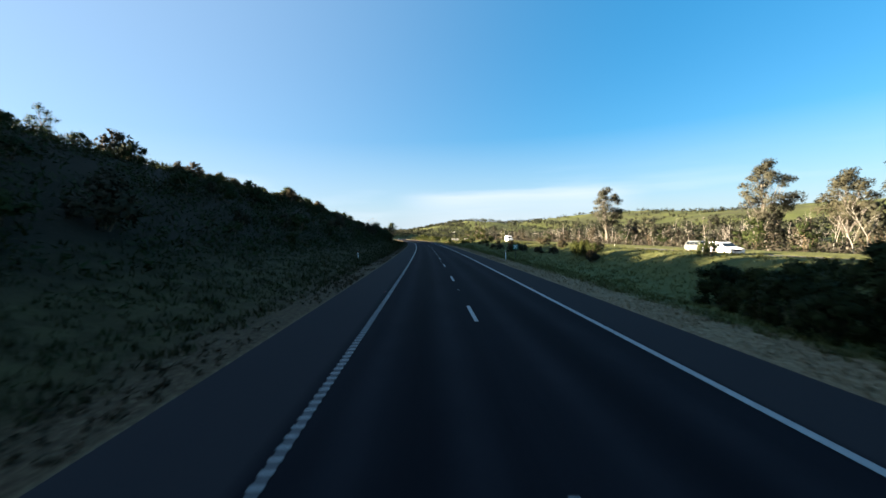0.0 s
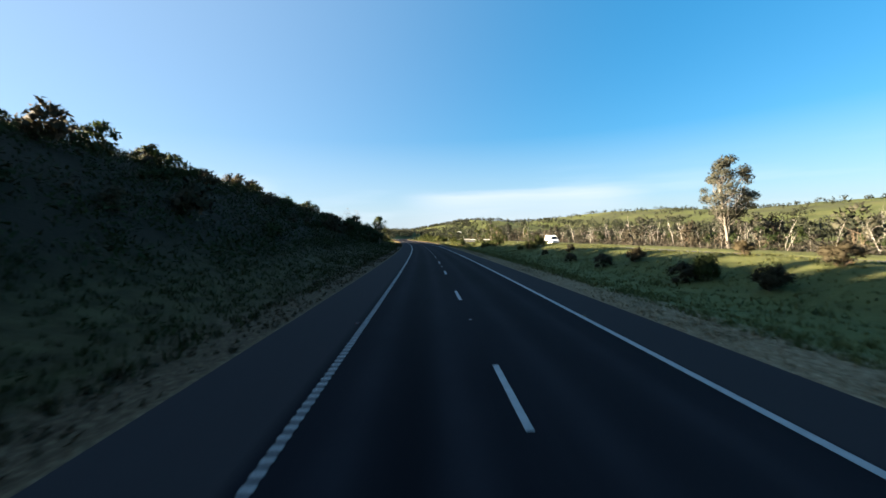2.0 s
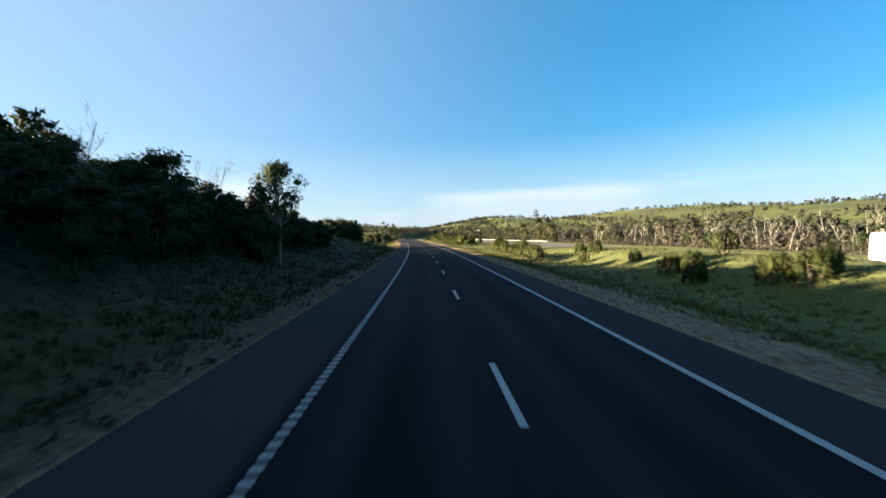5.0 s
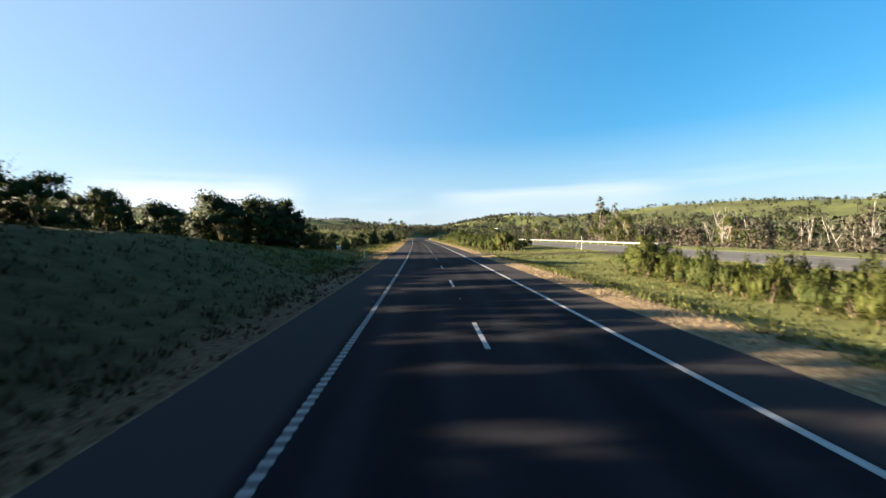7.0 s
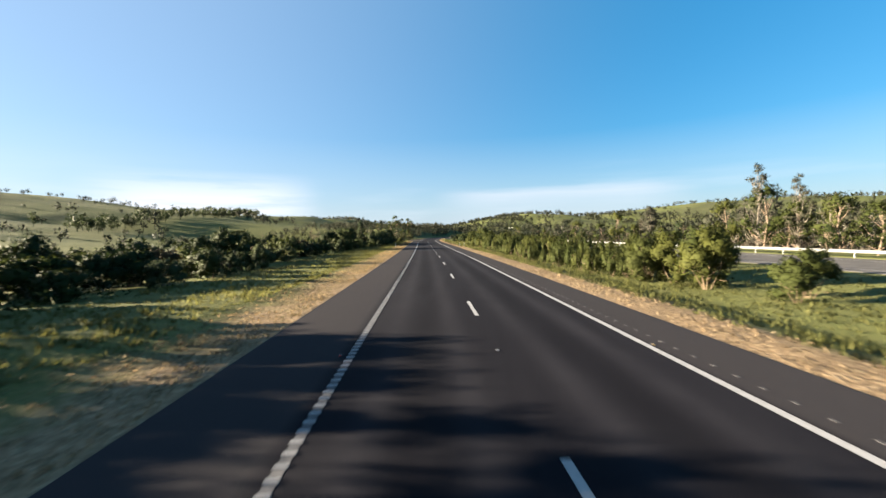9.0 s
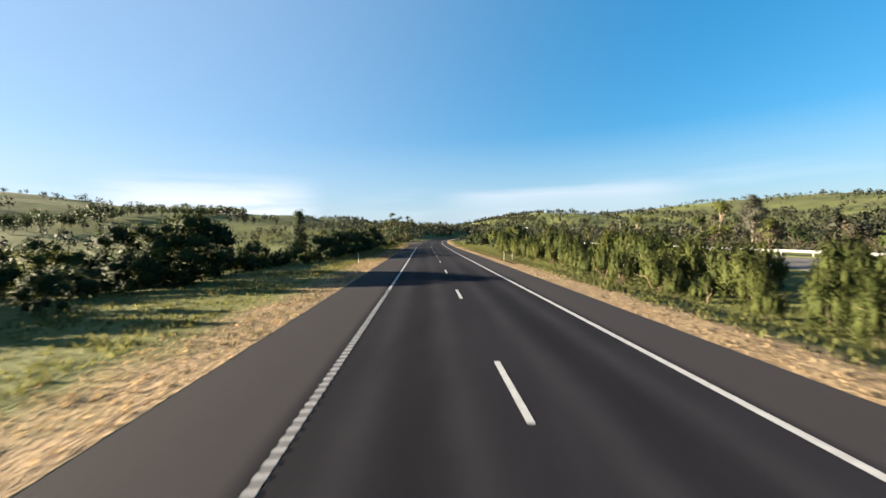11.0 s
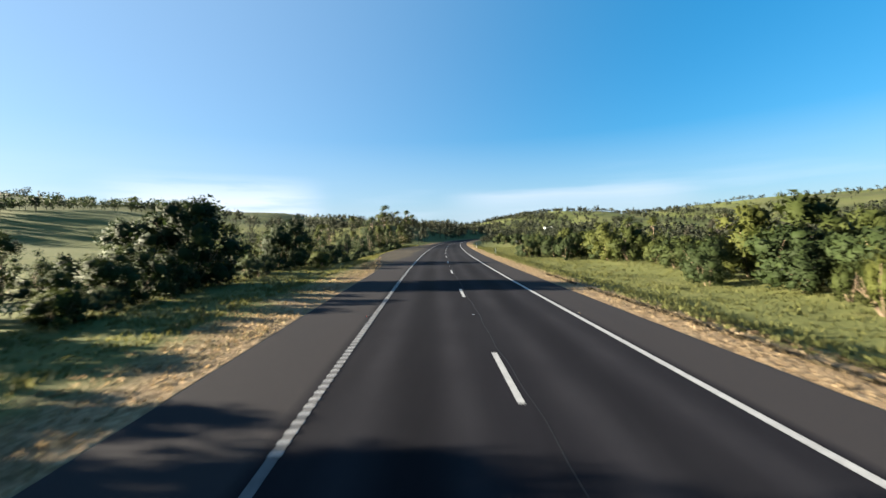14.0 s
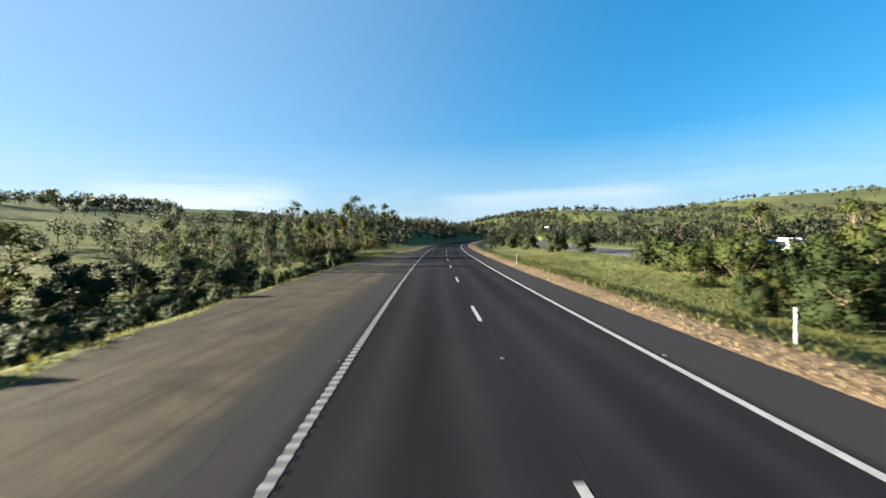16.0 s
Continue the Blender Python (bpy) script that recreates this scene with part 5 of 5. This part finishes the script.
# median crossing: runs across the dip to the far carriageway
cd = np.linspace(5.2, 27.4, 40)
cw = np.linspace(-1, 1, 9)
C, W = np.meshgrid(cd, cw, indexing="ij")
half = 1.6 + 1.7 * np.exp(-((C - 5.2) / 2.0) ** 2) + 4.0 * np.exp(-((C - 27.4) / 3.0) ** 2)
CS = 249.3 + 0.12 * (C - 6) + W * half
cx_, cy_ = plan(CS, C)
cz_ = np.maximum(land(CS, C), -0.42) + 0.05 * (1 - W ** 2) + 0.02
cz_ = np.where(C < 5.6, -0.012, np.where(C > 26.8, OPP_Z - 0.012, cz_))
ck = np.arange(C.size).reshape(C.shape)
cf = np.stack([ck[:-1, :-1], ck[1:, :-1], ck[1:, 1:], ck[:-1, 1:]], -1).reshape(-1, 4)
tagged(new("median_crossing", mesh_of("median_crossing", np.stack([cx_, cy_, cz_], -1).reshape(-1, 3), cf, GRAVEL, True)),
       "dusty brown gravel crossing through the grassed median", "paving", kind="structure")

# tar seam along the lane joint
ss = np.arange(392, 520, 0.6)
wob = 0.17 + 0.03 * np.sin(ss * 0.7) + 0.02 * np.sin(ss * 2.3)
sv, sf = [], []
for i, (a, w) in enumerate(zip(ss, wob)):
    for e in (-0.012, 0.012):
        x, y = plan(a, w + e)
        sv.append((float(x), float(y), 0.0014 + float(tilt(a, w))))
    if i:
        sf.append((2 * i - 2, 2 * i - 1, 2 * i + 1, 2 * i))
tagged(new("tar_seam", mesh_of("tar_seam", sv, sf, TAR)), "thin black tar seam along the lane joint", "road marking", kind="structure")

# ---- raised ribs of the edge line ----
bm = bmesh.new()
box(bm, -0.095, -0.035, 0, 0.095, 0.035, 0.012, 0.004)
rib_mesh = bpy.data.meshes.new("rib")
bm.to_mesh(rib_mesh)
bm.free()
rib_mesh.materials.append(PAINT)
rest_v, rest_f, n0 = [], [], 0
quad = np.array([(0, 1, 2, 3), (0, 4, 5, 1), (2, 6, 7, 3), (1, 5, 6, 2), (3, 7, 4, 0)])
count = 0
for a in np.concatenate([np.arange(-6, 330, 0.30), np.arange(396, 540, 0.30)]):
    x, y = plan(a, -3.42 if a < 360 else -3.46)
    z = 0.007 + float(tilt(a, -3.44))
    if 0 <= a < 45 or 250 <= a < 292:
        ob = new("rib", rib_mesh)
        ob.parent = edge_left
        ob.matrix_basis = pose(float(x), float(y), z, 0, 0, heading(a))
        count += 1
    else:
        c, s_ = math.cos(radians(heading(a))), math.sin(radians(heading(a)))
        q = np.array([(-.085, -.028, .012), (.085, -.028, .012), (.085, .028, .012), (-.085, .028, .012), (-.095, -.036, 0), (.095, -.036, 0), (.095, .036, 0), (-.095, .036, 0)])
        rest_v.append(np.stack([q[:, 0] * c - q[:, 1] * s_ + x, q[:, 0] * s_ + q[:, 1] * c + y, q[:, 2] + z], 1))
        rest_f.append(quad + n0)
        n0 += 8
tagged(new("edge_line_ribs", mesh_of("edge_line_ribs", np.concatenate(rest_v), np.concatenate(rest_f), PAINT)),
       "raised white ribs of the tactile edge line", "road marking", kind="stuff")
rest_v, rest_f, n0 = [], [], 0
for a in np.arange(236, 300, 0.62):
    x, y = plan(a, 4.05)
    q = np.array([(-.03, -.02, .01), (.03, -.02, .01), (.03, .02, .01), (-.03, .02, .01), (-.04, -.03, 0), (.04, -.03, 0), (.04, .03, 0), (-.04, .03, 0)])
    rest_v.append(q + np.array([float(x), float(y), 0.004 + float(tilt(a, 4.05))]))
    rest_f.append(quad + n0)
    n0 += 8
tagged(new("shoulder_studs", mesh_of("shoulder_studs", np.concatenate(rest_v), np.concatenate(rest_f), WORN_PAINT)),
       "row of small worn tactile studs on the median shoulder", "road marking", kind="stuff")


# ---- reflective road markers ----
def marker(lens):
    root = new("road_marker")
    bm = bmesh.new()
    box(bm, -0.042, -0.042, 0, 0.042, 0.042, 0.015, 0.005)
    part("body", bm, WORN_PAINT, root)
    bm = bmesh.new()
    box(bm, -0.036, -0.047, 0.003, 0.036, -0.042, 0.012)
    part("reflector", bm, lens, root)
    return root


YELLOW = plain("yellow_reflector", (0.6, 0.38, 0.03), 0.3, 0.6)
for lens, d, s0, lab in ((WHITE, -0.02, 93.2, "white reflective marker between lane dashes"),
                         (YELLOW, 3.72, 93.2, "yellow reflective marker beside the edge line"),
                         (RED, -3.68, 93.2, "red reflective marker beside the edge line")):
    first = tagged(marker(lens), lab, "road marker", "reflective road markers")
    for k in range(-3, 19):
        s = s0 + 24 * k
        x, y = plan(s, d)
        m = pose(float(x), float(y), 0.004 + float(tilt(s, d)), 0, 0, heading(s))
        if k == -3:
            first.matrix_basis = m
        else:
            copy_thing(first, m)


# ---- guide posts ----
def guide_post():
    root = new("guide_post")
    bm = bmesh.new()
    box(bm, -0.028, -0.012, -0.3, 0.028, 0.012, 1.0, 0.006)
    part("post", bm, WHITE, root)
    bm = bmesh.new()
    box(bm, -0.022, -0.017, 0.82, 0.022, -0.0125, 0.92, 0.002)
    part("reflector", bm, RED, root, "red reflector")
    return root


first = tagged(guide_post(), "white flexible guide post with red reflector", "guide post", "guide posts")
for k, (s, d) in enumerate(((46.0, 7.1), (50, -9.7), (247.6, -8.7), (454.0, 7.5), (486, 6.8), (351.4, -8.5), (350.9, 6.7), (352.9, 8.0), (250, 26.2), (268, 25.8), (170, 26.0), (60, 25.9))):
    m = place(s, d, heading(s), 1.0, 0.0)
    if k == 0:
        first.matrix_basis = m
    else:
        copy_thing(first, m)


# ---- crossing markers: a white X on a plate or bare on a post ----
def cross_sign(plate):
    root = new("road_sign")
    bm = bmesh.new()
    rod(bm, 0, 0.03, -0.3, 1.75, 0.03)
    part("post", bm, BLACK_STEEL, root)
    face = root
    if plate:
        bm = bmesh.new()
        box(bm, -0.3, -0.012, 1.3, 0.3, 0.0, 1.9, 0.01)
        face = part("plate", bm, SIGN_GREEN, root, "dark green square plate")
    z = 1.6
    for a in (45, -45):
        bm = bmesh.new()
        box(bm, -0.29, -0.022 if a > 0 else -0.019, -0.035, 0.29, -0.014, 0.035, 0.003)
        bmesh.ops.transform(bm, matrix=Matrix.Translation((0, 0, z)) @ Matrix.Rotation(radians(a), 4, "Y"), verts=bm.verts)
        part("bar", bm, WHITE, face, "white bar of the X")
    return root


tagged(cross_sign(True), "green marker sign with white X on a dark post", "road sign").matrix_basis = place(51.0, 9.3, heading(51))
tagged(cross_sign(False), "white X marker on a dark steel post in grass", "road sign").matrix_basis = place(234.2, -9.2, heading(234))

# tall thin pole by the crossing
pole = tagged(new("marker_pole"), "thin grey steel pole beside the far carriageway", "pole")
bm = bmesh.new()
rod(bm, 0, 0, -0.3, 2.3, 0.03)
part("post", bm, STEEL, pole)
bm = bmesh.new()
box(bm, -0.09, -0.03, 2.1, 0.09, -0.02, 2.3, 0.004)
part("plate", bm, WHITE, pole)
pole.matrix_basis = place(266, 26.0, heading(266))


# ---- guardrail on the far carriageway's outer edge ----
def w_beam(length):
    """Verts of a W-shaped beam along y."""
    prof = [(0.0, 0.0), (-0.05, 0.03), (-0.08, 0.075), (-0.05, 0.12), (0.0, 0.155), (-0.05, 0.19), (-0.08, 0.235), (-0.05, 0.28), (0.0, 0.31)]
    vs = [(x + o, y, z) for o in (0, 0.006) for y in (0, length) for x, z in prof]
    n = len(prof)
    fs = []
    for o in (0, 2 * n):
        for i in range(n - 1):
            q = (o + i, o + i + 1, o + n + i + 1, o + n + i)
            fs.append(q if o else q[::-1])
    return vs, fs


guard = tagged(new("guardrail"), "galvanised steel W-beam guardrail on posts", "guardrail")
bv, bf = w_beam(4.03)
beam_mesh = mesh_of("beam", bv, bf, STEEL)
bm = bmesh.new()
box(bm, 0.01, -0.05, -1.0, 0.12, 0.05, 0.30, 0.01)
post_mesh = bpy.data.meshes.new("post")
bm.to_mesh(post_mesh)
bm.free()
post_mesh.materials.append(STEEL)
for k in range(44):
    s = 266 + 4.0 * k
    x, y = plan(s, OPP_OUT + 1.0)
    z = OPP_Z + float(tilt(s, OPP_OUT + 1)) + 0.42
    for nm, me in (("beam", beam_mesh), ("post", post_mesh)):
        ob = child(nm, me, guard)
        ob.matrix_basis = pose(float(x), float(y), z, 0, 0, heading(s + 2))


# ---- vehicles on the far carriageway ----
def profile_body(pts, width, tuck=0.0, bevel=0.04):
    """A body pressed from a side outline (y along, z up), with its upper part drawn in."""
    bm = bmesh.new()
    top = max(z for y, z in pts)
    rings = []
    for side in (-1, 1):
        rings.append([bm.verts.new((side * (width / 2 - tuck * max(0, (z - 0.55 * top) / (0.45 * top))), y, z)) for y, z in pts])
    n = len(pts)
    bm.faces.new(rings[0])
    bm.faces.new(rings[1][::-1])
    for i in range(n):
        bm.faces.new((rings[0][i], rings[1][i], rings[1][(i + 1) % n], rings[0][(i + 1) % n]))
    bmesh.ops.recalc_face_normals(bm, faces=bm.faces)
    bmesh.ops.bevel(bm, geom=list(bm.edges), offset=bevel, segments=2, affect="EDGES", clamp_overlap=True)
    return bm


def wheels(root, spots, radius):
    for x, y in spots:
        turn = Matrix.Translation((x, y, radius)) @ Matrix.Rotation(radians(90), 4, "Y")
        bm = bmesh.new()
        bmesh.ops.create_cone(bm, cap_ends=True, segments=20, radius1=radius, radius2=radius, depth=0.22, matrix=turn)
        bmesh.ops.bevel(bm, geom=[e for e in bm.edges if e.calc_face_angle(0) > 1], offset=0.03, segments=2, affect="EDGES")
        w = part("wheel", bm, DARK, root, "black rubber tyre")
        bm = bmesh.new()
        bmesh.ops.create_cone(bm, cap_ends=True, segments=16, radius1=radius * 0.6, radius2=radius * 0.55, depth=0.235, matrix=turn)
        part("rim", bm, STEEL, w, "silver rim")


def pane(root, quad_, name="window", out=0.012):
    """A glass pane from four corners, set just proud of the body."""
    bm = bmesh.new()
    q = [Vector(p) for p in quad_]
    nrm = (q[1] - q[0]).cross(q[2] - q[0]).normalized()
    a = [bm.verts.new(p + nrm * out) for p in q]
    b = [bm.verts.new(p - nrm * 0.01) for p in q]
    bm.faces.new(a)
    bm.faces.new(b[::-1])
    for i in range(4):
        bm.faces.new((a[i], b[i], b[(i + 1) % 4], a[(i + 1) % 4]))
    bmesh.ops.recalc_face_normals(bm, faces=bm.faces)
    part(name, bm, GLASS, root, "dark glass")


def van():
    """A panel van; its nose points to -y."""
    root = new("van")
    out = [(-2.9, 0.35), (-2.95, 0.75), (-2.85, 1.1), (-2.0, 1.35), (-1.35, 2.2), (-1.0, 2.42), (0.0, 2.5), (2.8, 2.5), (2.95, 2.3), (2.95, 0.4), (2.7, 0.32), (-2.6, 0.32)]
    part("body", profile_body(out, 1.98, 0.14, 0.06), WHITE, root)
    pane(root, ((-0.75, -2.02, 1.42), (0.75, -2.02, 1.42), (0.7, -1.42, 2.17), (-0.7, -1.42, 2.17)), "windscreen", 0.03)
    for sx in (-1, 1):
        q = ((sx * 0.975, -1.85, 1.38), (sx * 0.975, -0.95, 1.38), (sx * 0.90, -0.95, 2.0), (sx * 0.90, -1.4, 2.0))
        pane(root, q if sx > 0 else q[::-1], "window", 0.02)
        bm = bmesh.new()
        box(bm, sx * 0.72 - 0.16, -2.96, 0.82, sx * 0.72 + 0.16, -2.86, 1.05, 0.02)
        part("headlight", bm, STEEL, root, "clear headlight")
        bm = bmesh.new()
        box(bm, sx * 1.08 - 0.09, -1.75, 1.3, sx * 1.08 + 0.09, -1.65, 1.55, 0.02)
        part("mirror", bm, DARK, root, "black wing mirror")
    bm = bmesh.new()
    box(bm, -0.5, -2.985, 0.78, 0.5, -2.9, 1.0, 0.02)
    part("grille", bm, DARK, root, "black grille")
    bm = bmesh.new()
    box(bm, -0.95, -3.02, 0.36, 0.95, -2.85, 0.62, 0.03)
    part("bumper", bm, DARK, root, "black bumper")
    wheels(root, ((-0.9, -1.95), (0.9, -1.95), (-0.9, 1.75), (0.9, 1.75)), 0.34)
    return root


def wagon(paint):
    """A station wagon; its nose points to -y."""
    root = new("car")
    out = [(-2.35, 0.3), (-2.42, 0.6), (-2.3, 0.82), (-1.3, 0.98), (-0.55, 1.44), (-0.2, 1.52), (1.9, 1.52), (2.3, 1.05), (2.42, 0.85), (2.4, 0.35), (2.2, 0.25), (-2.1, 0.25)]
    part("body", profile_body(out, 1.82, 0.2, 0.05), paint, root)
    pane(root, ((-0.72, -1.22, 1.03), (0.72, -1.22, 1.03), (0.62, -0.6, 1.41), (-0.62, -0.6, 1.41)), "windscreen", 0.03)
    for sx in (-1, 1):
        for y0, y1, y2, y3 in ((-0.95, 0.1, 0.1, -0.42), (0.18, 1.1, 1.1, 0.18), (1.18, 2.02, 1.8, 1.18)):
            q = ((sx * 0.875, y0, 1.0), (sx * 0.875, y1, 1.0), (sx * 0.76, y2, 1.4), (sx * 0.76, y3, 1.4))
            pane(root, q if sx > 0 else q[::-1], "window", 0.02)
        bm = bmesh.new()
        box(bm, sx * 0.66 - 0.17, -2.44, 0.62, sx * 0.66 + 0.17, -2.3, 0.78, 0.02)
        part("headlight", bm, STEEL, root, "clear headlight")
    bm = bmesh.new()
    box(bm, -0.45, -2.45, 0.5, 0.45, -2.34, 0.7, 0.02)
    part("grille", bm, DARK, root, "dark grille")
    wheels(root, ((-0.8, -1.45), (0.8, -1.45), (-0.8, 1.4), (0.8, 1.4)), 0.32)
    return root


def flatbed():
    """A flatbed truck with a blue covered load; its nose points to -y."""
    root = new("truck")
    cab = [(-4.2, 0.6), (-4.25, 1.4), (-4.0, 2.6), (-3.7, 2.75), (-2.5, 2.75), (-2.4, 0.6)]
    part("cab", profile_body(cab, 2.3, 0.1, 0.06), WHITE, root)
    pane(root, ((-0.95, -4.22, 1.65), (0.95, -4.22, 1.65), (0.9, -4.02, 2.5), (-0.9, -4.02, 2.5)), "windscreen", 0.03)
    for sx in (-1, 1):
        q = ((sx * 1.15, -3.85, 1.65), (sx * 1.15, -2.75, 1.65), (sx * 1.09, -2.75, 2.4), (sx * 1.09, -3.7, 2.4))
        pane(root, q if sx > 0 else q[::-1], "window", 0.02)
    bm = bmesh.new()
    box(bm, -1.2, -2.3, 0.95, 1.2, 4.2, 1.15, 0.03)
    part("tray", bm, WHITE, root, "white steel tray")
    load = [(-1.6, 1.16), (-1.5, 2.2), (-0.8, 2.55), (2.6, 2.45), (3.4, 2.0), (3.5, 1.16)]
    part("cover", profile_body(load, 2.1, 0.3, 0.12), BLUE, root, "blue tarpaulin cover")
    wheels(root, ((-1.0, -3.2), (1.0, -3.2), (-1.0, 2.2), (1.0, 2.2), (-1.0, 3.2), (1.0, 3.2)), 0.46)
    return root


GREY = plain("silver_paint", (0.14, 0.14, 0.135), 0.35, 0.5, 0.3, 0.06)
for ob, lab, cat, s, d in ((van(), "white panel van with black grille on the far carriageway", "van", 168.5, 35.2),
                           (wagon(WHITE), "white station wagon on the far carriageway", "car", 49.0, 34.0),
                           (wagon(GREY), "silver station wagon behind roadside bushes", "car", 57.0, 36.8),
                           (flatbed(), "white flatbed truck carrying a blue covered load", "truck", 489.2, 35.0)):
    x, y = plan(s, d)
    tagged(ob, lab, cat).matrix_basis = pose(float(x), float(y), OPP_Z + float(tilt(s, d)) + 0.005, 0, 0, heading(s)) @ Matrix.Scale(0.94 if cat == "truck" else 1.0, 4)

# small white shed far along the valley
shed = tagged(new("shed"), "small white farm shed with a low gable roof", "shed")
bm = bmesh.new()
box(bm, -4, -3, -0.5, 4, 3, 2.6, 0.03)
part("wall", bm, WHITE, shed)
bm = bmesh.new()
for sx in (-1, 1):
    vs = [bm.verts.new(p) for p in ((-4.3, sx * 3.4, 2.5), (4.3, sx * 3.4, 2.5), (4.3, 0, 3.9), (-4.3, 0, 3.9))]
    bm.faces.new(vs)
bmesh.ops.solidify(bm, geom=bm.faces[:], thickness=0.06)
part("roof", bm, WHITE, shed, "pale metal roof")
bm = bmesh.new()
box(bm, -1.2, -3.06, 0, 1.2, -2.98, 2.2, 0.01)
part("door", bm, STEEL, shed, "grey door")
shed.matrix_basis = place(850, 46, heading(850) + 20)
